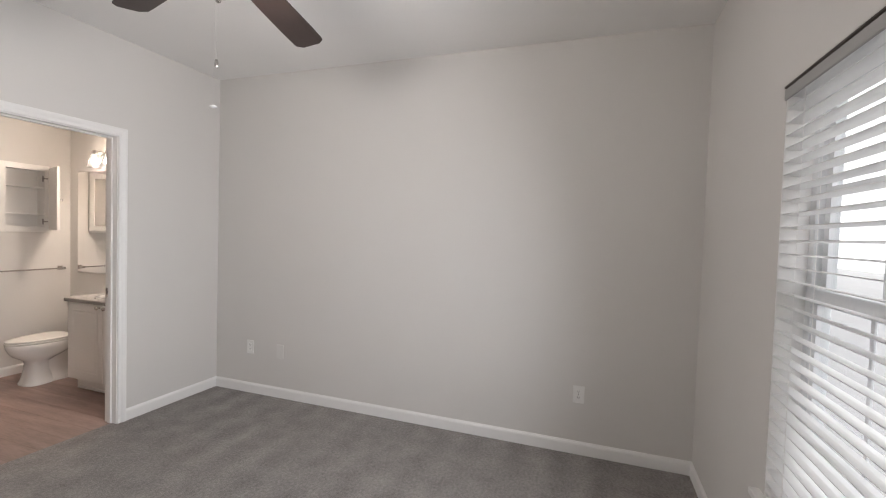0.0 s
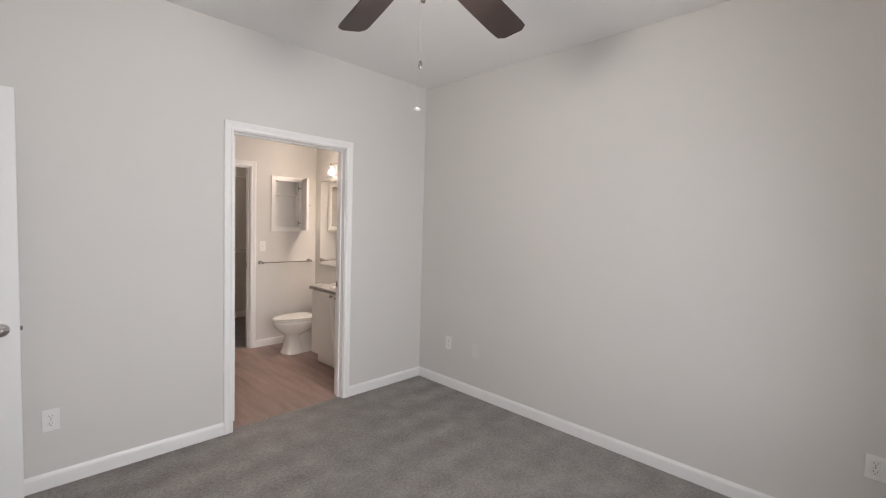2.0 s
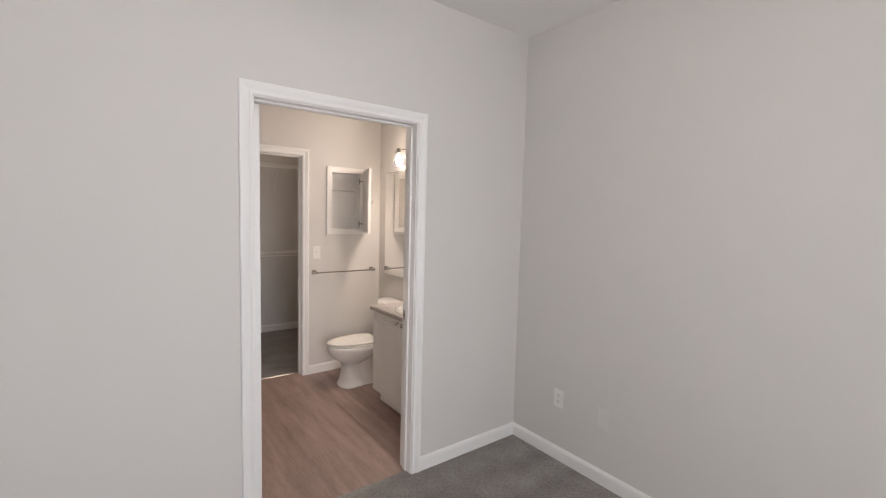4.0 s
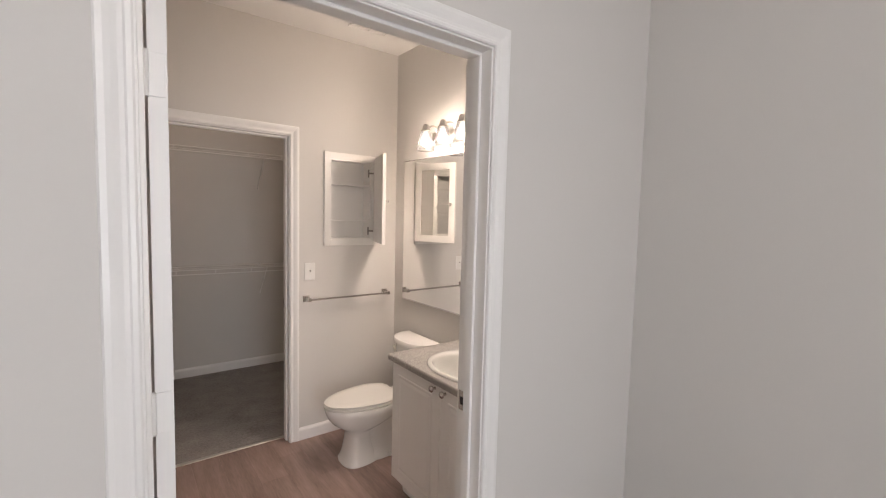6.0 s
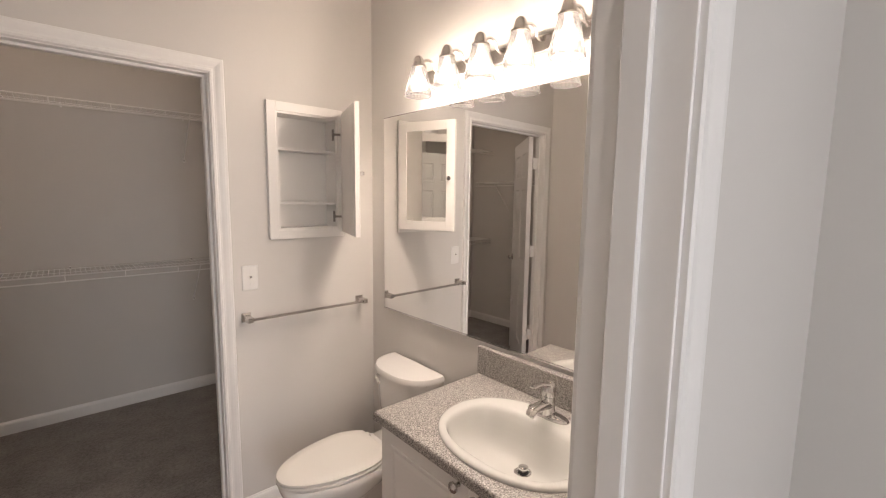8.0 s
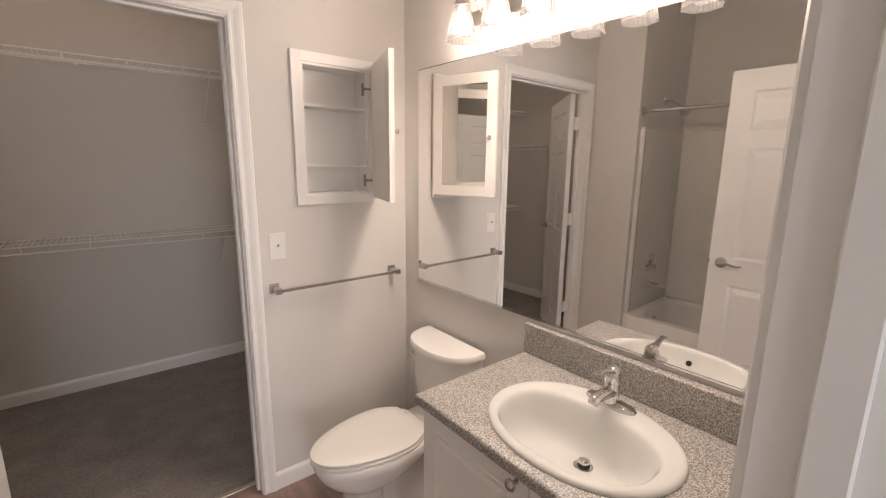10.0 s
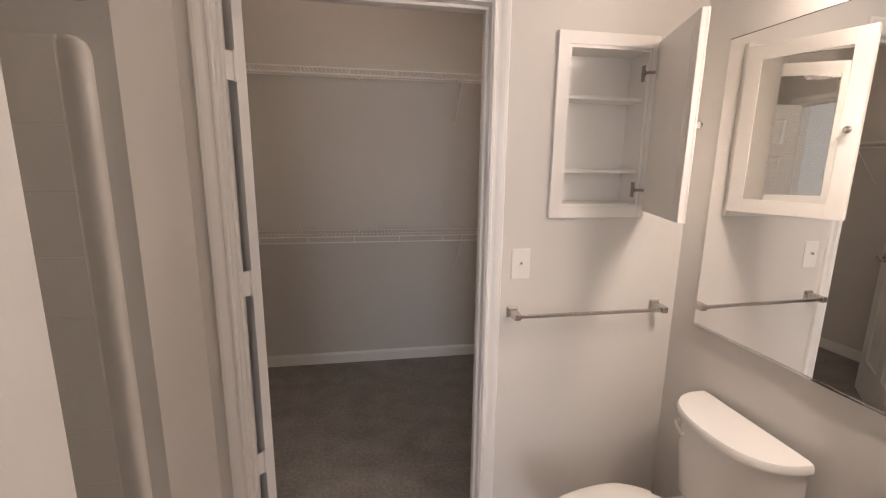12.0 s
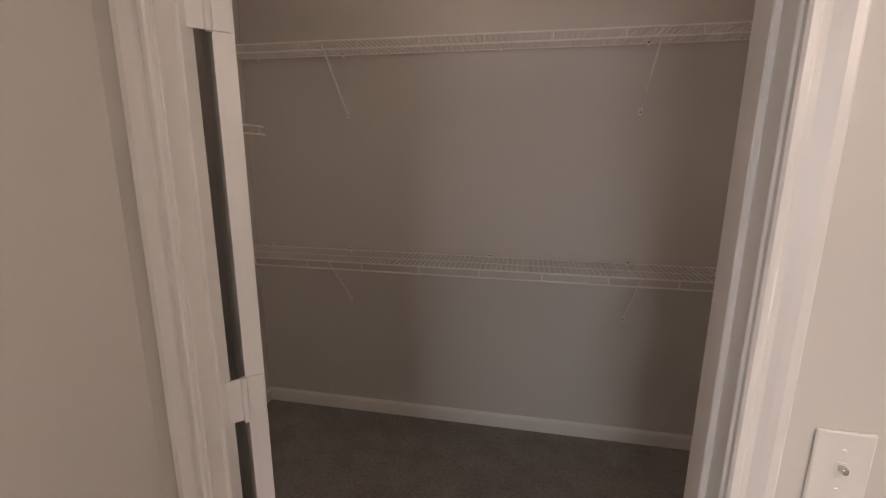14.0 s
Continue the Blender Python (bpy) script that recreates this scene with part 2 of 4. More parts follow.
def loft(bm, rings, cap_start=True, cap_end=True, close=True):
    made = [[bm.verts.new(p) for p in r] for r in rings]
    n = len(made[0])
    for a, b in zip(made, made[1:]):
        for i in range(n if close else n - 1):
            j = (i + 1) % n
            bm.faces.new((a[i], a[j], b[j], b[i]))
    if cap_start:
        bm.faces.new(made[0][::-1])
    if cap_end:
        bm.faces.new(made[-1])
    return bm


def lathe(bm, profile, m=Matrix(), seg=24, cap=True):
    rings = [[m @ Vector((r * math.cos(2 * math.pi * i / seg), r * math.sin(2 * math.pi * i / seg), z)) for i in range(seg)] for r, z in profile]
    return loft(bm, rings, cap, cap)


def tube(bm, points, r, seg=8, cap=True):
    points = [Vector(p) for p in points]
    rings, up = [], None
    for i, p in enumerate(points):
        d = (points[min(i + 1, len(points) - 1)] - points[max(i - 1, 0)]).normalized()
        if up is None:
            up = Vector((0, 0, 1)) if abs(d.z) < 0.9 else Vector((1, 0, 0))
        a = (up - d * up.dot(d)).normalized()
        up, b = a, d.cross(a)
        rr = r[i] if isinstance(r, (list, tuple)) else r
        rings.append([p + rr * (math.cos(2 * math.pi * k / seg) * a + math.sin(2 * math.pi * k / seg) * b) for k in range(seg)])
    return loft(bm, rings, cap, cap)


def superring(cx, cy, z, a, b, n=2.0, seg=40, front=None):
    """closed ring; front: half-length on the -x side when it differs from a"""
    out = []
    for i in range(seg):
        t = 2 * math.pi * i / seg
        c, s = math.cos(t), math.sin(t)
        ax = a if c > 0 or front is None else front
        out.append(Vector((cx + ax * math.copysign(abs(c) ** (2 / n), c), cy + b * math.copysign(abs(s) ** (2 / n), s), z)))
    return out


def smooth(me, angle=40):
    for p in me.polygons:
        p.use_smooth = True
    me.set_sharp_from_angle(angle=radians(angle))


def mesh_of(name, bm, mat, soft=False):
    bmesh.ops.recalc_face_normals(bm, faces=bm.faces)
    me = bpy.data.meshes.new(name)
    bm.to_mesh(me)
    bm.free()
    me.materials.append(mat)
    if soft:
        smooth(me)
    return me


def part(name, bm, mat, parent, label="", soft=False):
    ob = new(name, mesh_of(name, bm, mat, soft))
    ob.parent = parent
    return tagged(ob, label=label)


def solid(name, bm, mat, label="", category="", kind="", soft=False):
    return tagged(new(name, mesh_of(name, bm, mat, soft)), label, category, kind=kind)


def thing(name, label, category, m=Matrix(), group="", kind=""):
    ob = new(name)
    ob.empty_display_size = 0.1
    ob.matrix_world = m
    return tagged(ob, label, category, group, kind)


# ---- structure ----
CEIL, HEAD = 2.725, 2.037
BATH_L, BATH_R = -1.723, -0.866        # clear opening of the bathroom door
CLO_L, CLO_R = -1.735, -0.876          # clear opening of the closet door
WIN_L, WIN_R, WIN_B, WIN_T = -2.47, -1.13, 0.50, 1.99
J = 0.018


def wall(name, pieces, label):
    bm = bmesh.new()
    for p in pieces:
        add_box(bm, *p)
    return solid(name, bm, M_WALL, label, "wall", "structure")


wall("wall_bath_partition", [(-3.6, BATH_L - J, 0, 0.115, 0, CEIL), (BATH_R + J, 0.0, 0, 0.115, 0, CEIL),
                             (BATH_L - J, BATH_R + J, 0, 0.115, HEAD + J, CEIL)], "light grey painted drywall wall between bedroom and bathroom")
wall("wall_east", [(0, 0.12, -3.95, 0.115, 0, CEIL)], "long plain light grey painted bedroom wall")
# the bathroom's east wall stands about one degree out of square
LEAN = math.tan(radians(1.1))
WX = -0.075


def east(y):
    """x of the bathroom's east wall face at y"""
    return WX + (1.882 - y) * LEAN


bm = bmesh.new()
loft(bm, [[Vector((0.12, 0.115, z)), Vector((0.12, 3.587, z)), Vector((WX, 3.587, z)), Vector((WX, 1.882, z)), Vector((east(0.115), 0.115, z))] for z in (0, CEIL)])
solid("wall_east_bath", bm, M_WALL, "warm grey painted bathroom wall behind mirror and vanity", "wall", "structure")
wall("wall_south", [(-3.6, WIN_L, -3.95, -3.79, 0, CEIL), (WIN_R, 0, -3.95, -3.79, 0, CEIL), (WIN_L, WIN_R, -3.95, -3.79, 0, WIN_B),
                    (WIN_L, WIN_R, -3.95, -3.79, WIN_T, CEIL)], "light grey painted bedroom wall with a window opening")
wall("wall_west", [(-3.72, -3.6, -3.95, -0.99, 0, CEIL), (-3.72, -3.6, -0.10, 0.115, 0, CEIL), (-3.72, -3.6, -0.99, -0.10, 2.06, CEIL)],
     "light grey painted bedroom wall with the entrance opening")
CAB = (-0.603, -0.287, 1.367, 1.927)   # recess of the medicine cabinet: x, x, z, z
wall("wall_closet_front", [(-1.843, CLO_L - J, 1.882, 1.960, 0, CEIL), (CLO_L - J, CLO_R + J, 1.882, 1.997, HEAD + J, CEIL),
                           (CLO_R + J, CAB[0], 1.882, 1.997, 0, CEIL), (CAB[1], -0.075, 1.882, 1.997, 0, CEIL),
                           (CAB[0], CAB[1], 1.882, 1.997, 0, CAB[2]), (CAB[0], CAB[1], 1.882, 1.997, CAB[3], CEIL)],
     "warm grey painted bathroom wall with closet doorway and cabinet recess")
wall("wall_tub_end", [(-2.88, -1.843, 1.537, 1.997, 0, CEIL)], "grey painted wall return at the faucet end of the bathtub")
wall("wall_tub_back", [(-2.74, -2.62, 0.115, 1.537, 0, CEIL)], "grey painted wall along the back of the bathtub")
wall("wall_closet_west", [(-2.88, -2.765, 1.997, 3.70, 0, CEIL)], "grey painted side wall of the closet")
wall("wall_closet_back", [(-2.765, 0.12, 3.587, 3.70, 0, CEIL)], "grey painted back wall of the closet")
# unseen walls added past the entrance to keep outside light from leaking in
wall("wall_hall", [(-4.80, -4.70, -2.0, 0.115, 0, CEIL), (-4.70, -3.72, -2.0, -1.9, 0, CEIL), (-4.70, -3.6, 0.015, 0.115, 0, CEIL)],
     "unseen plain walls added to close off the bedroom entrance")

solid("ceiling", boxed(-4.85, 0.15, -3.98, 3.75, CEIL, CEIL + 0.12), M_CEIL, "flat white painted textured ceiling", "ceiling", "structure")
solid("floor_hall", boxed(-4.80, -3.70, -2.0, 0.115, -0.10, 0.0), M_UNBRUSHED, "dark grey cut pile carpet added inside the unseen hall closure", "carpet", "structure")
solid("floor_bedroom", boxed(-3.70, 0.12, -3.95, 0.045, -0.10, 0.0), M_CARPET, "dark grey cut pile carpet with vacuum marks", "carpet", "structure")
solid("floor_closet", boxed(-2.9, 0.15, 1.985, 3.72, -0.10, 0.0), M_UNBRUSHED, "dark grey cut pile closet carpet", "carpet", "structure")
ground = solid("ground", boxed(-300, 300, -300, 300, -0.32, -0.12), M_GROUND, "open pale concrete ground outside the building", "ground", "structure")


def strip(a, b, depth, z0, z1, axis, face, sign):
    """a straight board on a wall: runs from a to b along axis, proud by depth from face towards sign"""
    lo, hi = sorted((face, face + sign * depth))
    return (a, b, lo, hi, z0, z1) if axis == "x" else (lo, hi, a, b, z0, z1)


def baseboard(label, runs):
    """runs of (a, b, axis, face, sign)"""
    bb = thing("baseboard", label, "baseboard", kind="structure")
    for a, b, axis, face, sign in runs:
        prof = [(0, 0.0), (0.0125, 0.0), (0.0125, 0.064), (0.010, 0.074), (0.006, 0.079), (0.004, 0.085), (0, 0.085)]
        ring = lambda s: [Vector((s, face + sign * d, z)) if axis == "x" else Vector((face + sign * d, s, z)) for d, z in prof]
        part("board", loft(bmesh.new(), [ring(a), ring(b)]), M_TRIM, bb)


BO_L, BO_R, CO_L, CO_R = BATH_L - 0.063, BATH_R + 0.063, CLO_L - 0.063, CLO_R + 0.063
baseboard("white painted wooden baseboard round the bedroom", [
    (-3.6, BO_L, "x", 0, -1), (BO_R, 0, "x", 0, -1), (-3.79, -0.0125, "y", 0, -1), (-3.6, -0.0125, "x", -3.79, 1), (-3.79, -1.06, "y", -3.6, 1)])
baseboard("white painted wooden baseboard in the bathroom", [
    (CO_R, -0.075, "x", 1.882, -1), (-1.83, CO_L, "x", 1.882, -1), (1.537, 1.882, "y", -1.843, 1), (1.04, 1.87, "y", -0.075, -1)])
baseboard("white painted baseboard round the closet", [
    (-2.765, -0.075, "x", 3.587, -1), (1.997, 3.574, "y", -2.765, 1), (1.997, 3.574, "y", -0.075, -1), (-2.75, -1.845, "x", 1.997, 1), (CO_R, -0.09, "x", 1.997, 1)])

CASING = [(0, 0), (0, 0.008), (0.004, 0.011), (0.012, 0.011), (0.016, 0.008), (0.024, 0.009), (0.034, 0.013), (0.044, 0.016), (0.054, 0.016), (0.058, 0.013), (0.058, 0)]


def casing(parent, lo, hi, top, face, sign, both=True):
    """a moulded casing round an opening: mitred legs and head; lo, hi, top are the inner edges"""
    mi = lambda d, h: face + sign * h
    for x, s in ((lo, -1), (hi, 1)) if both else ((hi, 1),):
        rings = [[Vector((x + s * d, mi(d, h), 0)) for d, h in CASING], [Vector((x + s * d, mi(d, h), top + d)) for d, h in CASING]]
        part("casing_leg", loft(bmesh.new(), rings), M_TRIM, parent)
    rings = [[Vector((lo - (d if both else 0), mi(d, h), top + d)) for d, h in CASING], [Vector((hi + d, mi(d, h), top + d)) for d, h in CASING]]
    part("casing_head", loft(bmesh.new(), rings), M_TRIM, parent)


def door_frame(name, label, lo, hi, y0, y1, stop, hinge_end=None):
    """jambs, head, door stops and casings on both faces; stop: (y, y) of the stop strip"""
    fr = thing(name, label, "door frame", kind="structure")
    part("jamb", boxed(lo - J, lo, y0, hinge_end or y1, 0, HEAD, 0.001), M_TRIM, fr)
    part("jamb", boxed(hi, hi + J, y0, y1, 0, HEAD, 0.001), M_TRIM, fr)
    part("head_jamb", boxed(lo - J, hi + J, y0, y1, HEAD, HEAD + J, 0.001), M_TRIM, fr)
    part("door_stop", boxed(lo, lo + 0.011, *stop, 0, HEAD - 0.011, 0.002), M_TRIM, fr)
    part("door_stop", boxed(hi - 0.011, hi, *stop, 0, HEAD - 0.011, 0.002), M_TRIM, fr)
    part("door_stop", boxed(lo, hi, *stop, HEAD - 0.011, HEAD, 0.002), M_TRIM, fr)
    casing(fr, lo - 0.005, hi + 0.005, HEAD + 0.005, y0, -1)
    casing(fr, lo - 0.005, hi + 0.005, HEAD + 0.005, y1, 1, hinge_end is None)
    return fr


f1 = door_frame("door_frame_1", "white painted moulded door frame of the bathroom", BATH_L, BATH_R, 0.0, 0.115, (0.042, 0.076))
plate = part("strike_plate", boxed(BATH_R - 0.0015, BATH_R, 0.076, 0.110, 0.905, 0.970, 0.0005), M_NICKEL, f1, "nickel strike plate")
part("latch_hole", boxed(BATH_R - 0.0025, BATH_R - 0.0005, 0.084, 0.100, 0.925, 0.950), M_BLACK, plate)
f2 = door_frame("door_frame_2", "white painted moulded door frame of the closet", CLO_L, CLO_R, 1.882, 1.997, (1.918, 1.950), 1.960)
part("strike_plate", boxed(CLO_R - 0.0015, CLO_R, 1.96, 1.992, 0.905, 0.970, 0.0005), M_NICKEL, f2, "nickel strike plate")
f3 = thing("door_frame_3", "white painted door frame of the bedroom entrance", "door frame", kind="structure")
part("jamb", boxed(-3.72, -3.6, -0.99, -0.972, 0, 2.042), M_TRIM, f3)
part("jamb", boxed(-3.72, -3.6, -0.118, -0.10, 0, 2.042), M_TRIM, f3)
part("head_jamb", boxed(-3.72, -3.6, -0.99, -0.10, 2.042, 2.06), M_TRIM, f3)
part("casing_leg", boxed(-3.6, -3.584, -1.045, -0.985, 0, 2.105, 0.004), M_TRIM, f3)
part("casing_leg", boxed(-3.6, -3.584, -0.105, -0.047, 0, 2.105, 0.004), M_TRIM, f3)
part("casing_head", boxed(-3.6, -3.584, -0.985, -0.105, 2.047, 2.105, 0.004), M_TRIM, f3)
solid("threshold_strip", boxed(CLO_L, CLO_R, 1.968, 1.996, -0.002, 0.006, 0.003), M_STRIP, "thin bright aluminium carpet edge strip", "threshold", "structure")


# ---- doors ----
def lever_handle(parent, x, y, z, side, way):
    """rose and wavy lever on the face at y; side: the way out of the face, way: the way that the lever points"""
    m = Matrix.Translation((x, y, z)) @ Euler((radians(-90 * side), 0, 0)).to_matrix().to_4x4()
    hd = part("handle", lathe(bmesh.new(), [(0.0, 0), (0.033, 0), (0.033, 0.004), (0.029, 0.009), (0.016, 0.013), (0.0115, 0.016), (0.0115, 0.042), (0.0, 0.046)], m, 28),
              M_CHROME, parent, "satin chrome lever handle", True)
    pts = [(x + way * d, y + side * (0.040 + 0.006 * math.sin(d * 40)), z + 0.006 * math.sin(d * 52)) for d in [0.013 * i - 0.005 for i in range(10)]]
    part("lever", tube(bmesh.new(), pts, [0.008, 0.010, 0.010, 0.0095, 0.009, 0.0085, 0.008, 0.008, 0.0075, 0.005], 10), M_CHROME, hd, "", True)
    return hd


def panel_door(name, label, m, width, handle_z=0.94, gap=0.018):
    """six-panel door; local x from the hinge edge, y through the leaf (0 to 0.035), z up"""
    d, T, H = thing(name, label, "door", m), 0.035, 2.022
    w, st, mid = width, 0.115, 0.105
    cols = [(st, (w - mid) / 2), ((w + mid) / 2, w - st)]
    rows = [(0.235, 0.81), (0.97, 1.60), (1.70, H - 0.115)]
    bm = bmesh.new()
    add_box(bm, 0, st, 0, T, 0, H), add_box(bm, w - st, w, 0, T, 0, H), add_box(bm, cols[0][1], cols[1][0], 0, T, 0, H)
    edges = [0] + [v for r in rows for v in r] + [H]
    for z0, z1 in zip(edges[::2], edges[1::2]):
        for a, b in cols:
            add_box(bm, a, b, 0, T, z0, z1)
    part("leaf", bm, M_DOOR, d)
    for a, b in cols:
        for z0, z1 in rows:
            bm = bmesh.new()
            for y0, y1 in ((0.0, T / 2), (T, T / 2)):
                s = 1 if y1 > y0 else -1
                o = lambda i, y: [Vector((a + i, y, z0 + i)), Vector((b - i, y, z0 + i)), Vector((b - i, y, z1 - i)), Vector((a + i, y, z1 - i))]
                loft(bm, [o(0, y0 + s * 0.0005), o(0.010, y0 + s * 0.008), o(0.018, y0 + s * 0.0085), o(0.048, y0 + s * 0.002)], False, True)
            part("panel", bm, M_DOOR, d)
    lever_handle(d, w - 0.065, T, handle_z, 1, -1)
    lever_handle(d, w - 0.065, 0, handle_z, -1, -1)
    part("latch", boxed(w - 0.001, w + 0.009, 0.011, 0.024, handle_z - 0.01, handle_z + 0.01, 0.002), M_NICKEL, d)
    for z in (0.373, 1.085, 1.805):
        h = part("hinge", boxed(-0.003, 0.0005, 0.003, T + gap, z - 0.045, z + 0.045, 0.0008), M_DOOR, d, "paint-covered butt hinge")
        part("knuckle", lathe(bmesh.new(), [(0.0, -0.047), (0.0065, -0.047), (0.0065, 0.047), (0.0, 0.049)], Matrix.Translation((-0.005, T + 0.004, z)), 12), M_DOOR, h, "", True)
    return d


def door_pose(hx, hy, tx, ty):
    return pose(hx, hy, 0.012, 0, 0, math.degrees(math.atan2(ty - hy, tx - hx)))


# the leaf's y = 0 face looks to the right of the way from hinge to free edge
panel_door("bathroom_door", "white six-panel bathroom door standing open beside the bathtub", door_pose(-1.668, 0.127, -1.663, 0.934), 0.81)
panel_door("closet_door", "white six-panel closet door standing open inside the closet", door_pose(-1.676, 1.987, -2.248, 2.559), 0.81, gap=0.058)
panel_door("bedroom_door", "white six-panel bedroom door standing open against the wall", door_pose(-3.565, -0.125, -2.755, -0.160), 0.81, handle_z=0.89)


# ---- bedroom things ----
def plate_thing(name, label, category, m, sockets, toggle=False, group=""):
    """a wall plate; local x across, z up, y = 0 on the wall and the plate proud towards -y"""
    p = thing(name, label, category, m, group)
    part("cover", boxed(-0.036, 0.036, -0.005, 0, -0.058, 0.058, 0.003, 2), M_PLASTIC, p)
    if sockets:
        for z in (-0.02, 0.02):
            s = part("socket", boxed(-0.016, 0.016, -0.0068, -0.004, z - 0.014, z + 0.014, 0.003, 2), M_PLASTIC, p)
            for x, h in ((-0.0065, 0.0045), (0.0065, 0.0038)):
                part("slot", boxed(x - 0.0011, x + 0.0011, -0.0073, -0.006, z - h + 0.003, z + h + 0.003), M_BLACK, s)
            part("slot", lathe(bmesh.new(), [(0, 0), (0.0024, 0), (0.0024, 0.0012), (0, 0.0012)], Matrix.Translation((0, -0.006, z - 0.008)) @ Euler((radians(90), 0, 0)).to_matrix().to_4x4(), 10), M_BLACK, s)
        part("screw", lathe(bmesh.new(), [(0, 0), (0.003, 0), (0.002, 0.001), (0, 0.001)], Matrix.Translation((0, -0.005, 0)) @ Euler((radians(90), 0, 0)).to_matrix().to_4x4(), 10), M_NICKEL, p)
    if toggle:
        part("toggle_slot", boxed(-0.0055, 0.0055, -0.0058, -0.004, -0.0125, 0.0125, 0.0005), M_PLASTIC, p)
        part("toggle", add_box(bmesh.new(), -0.004, 0.004, -0.016, -0.005, 0.0, 0.009, 0.002, 2), M_NICKEL if toggle == "nickel_toggle" else M_PLASTIC, p)
        for z in (-0.030, 0.030):
            part("screw", lathe(bmesh.new(), [(0, 0), (0.003, 0), (0.002, 0.001), (0, 0.001)], Matrix.Translation((0, -0.005, z)) @ Euler((radians(90), 0, 0)).to_matrix().to_4x4(), 10), M_PLASTIC, p)
    return p


plate_thing("outlet", "white duplex wall outlet near the room corner", "outlet", pose(0, -0.385, 0.398, 0, 0, 90 + 180), True, group="bedroom outlets")
plate_thing("outlet", "white duplex wall outlet low on the long wall", "outlet", pose(0, -3.115, 0.398, 0, 0, -90), True, group="bedroom outlets")
plate_thing("outlet", "white duplex wall outlet beside the open bedroom door", "outlet", pose(-2.645, 0, 0.366, 0, 0, 0), True, group="bedroom outlets")
cablep = plate_thing("cable_plate", "blank off-white wall plate low on the long wall", "wall plate", pose(0, -0.70, 0.391, 0, 0, -90), False)
for o in cablep.children_recursive:
    o.data.materials[0] = M_BLANK

# ceiling fan with five blades and a lit bowl
fan = thing("ceiling_fan", "ceiling fan with dark walnut blades and a lit opal glass bowl", "ceiling fan", pose(FAN.x, FAN.y, 0))
part("canopy", lathe(bmesh.new(), [(0, CEIL), (0.068, CEIL), (0.066, 2.70), (0.05, 2.675), (0.022, 2.66), (0, 2.66)], seg=32), M_NICKEL, fan, "brushed nickel canopy", True)
part("downrod", lathe(bmesh.new(), [(0, 2.665), (0.013, 2.665), (0.013, 2.53), (0, 2.53)], seg=16), M_NICKEL, fan, "", True)
part("motor_housing", lathe(bmesh.new(), [(0, 2.555), (0.045, 2.55), (0.085, 2.53), (0.118, 2.50), (0.124, 2.465), (0.118, 2.435), (0.088, 2.418), (0.07, 2.408), (0.07, 2.375), (0, 2.375)], seg=40),
     M_NICKEL, fan, "brushed nickel motor housing", True)
part("light_bowl", lathe(bmesh.new(), [(0.124, 2.388), (0.130, 2.380), (0.127, 2.360), (0.112, 2.331), (0.085, 2.307), (0.05, 2.291), (0.006, 2.285)], seg=48, cap=False), M_BOWL, fan, "glowing opal glass bowl", True)
part("bowl_ring", lathe(bmesh.new(), [(0.07, 2.395), (0.129, 2.395), (0.132, 2.387), (0.120, 2.385), (0.07, 2.385)], seg=48), M_NICKEL, fan, "", True)
part("finial", lathe(bmesh.new(), [(0, 2.294), (0.039, 2.291), (0.041, 2.284), (0.034, 2.275), (0.012, 2.269), (0.008, 2.262), (0.010, 2.257), (0.008, 2.250), (0, 2.248)], seg=24), M_NICKEL, fan, "", True)


def fan_blade():
    """blade outline along local x, pitched about it"""
    n, rings = 22, []
    for i in range(n + 1):
        s = i / n
        x = 0.185 + s * 0.485
        w = 0.059 + 0.015 * math.sin(min(1, s * 1.15) * math.pi / 2)
        if s > 0.93:
            w -= 0.030 * ((s - 0.93) / 0.07) ** 2.5
        if s < 0.06:
            w -= 0.012 * ((0.06 - s) / 0.06) ** 2
        rings.append([Vector((x, -w, -0.003)), Vector((x, w, -0.003)), Vector((x, w, 0.003)), Vector((x, -w, 0.003))])
    return loft(bmesh.new(), rings)


blade_mesh = mesh_of("blade", fan_blade(), M_BLADE)
bm = bmesh.new()
loft(bm, [[Vector((x, -w, z0)), Vector((x, w, z0)), Vector((x, w, z0 + 0.005)), Vector((x, -w, z0 + 0.005))]
          for x, w, z0 in ((0.085, 0.016, -0.012), (0.13, 0.014, -0.018), (0.18, 0.026, 0.004), (0.25, 0.034, 0.004), (0.275, 0.012, 0.004))])
iron_mesh = mesh_of("blade_iron", bm, M_NICKEL)
for k in range(5):
    a = 7.2 + 72 * k
    b = new("blade", blade_mesh)
    b.parent, b.matrix_local = fan, pose(0, 0, 2.440, 0, 0, a) @ pose(0, 0, 0, 0, 5, 0) @ pose(0, 0, 0, -11, 0, 0)
    iron = new("blade_iron", iron_mesh)
    iron.parent, iron.matrix_parent_inverse = b, Matrix()
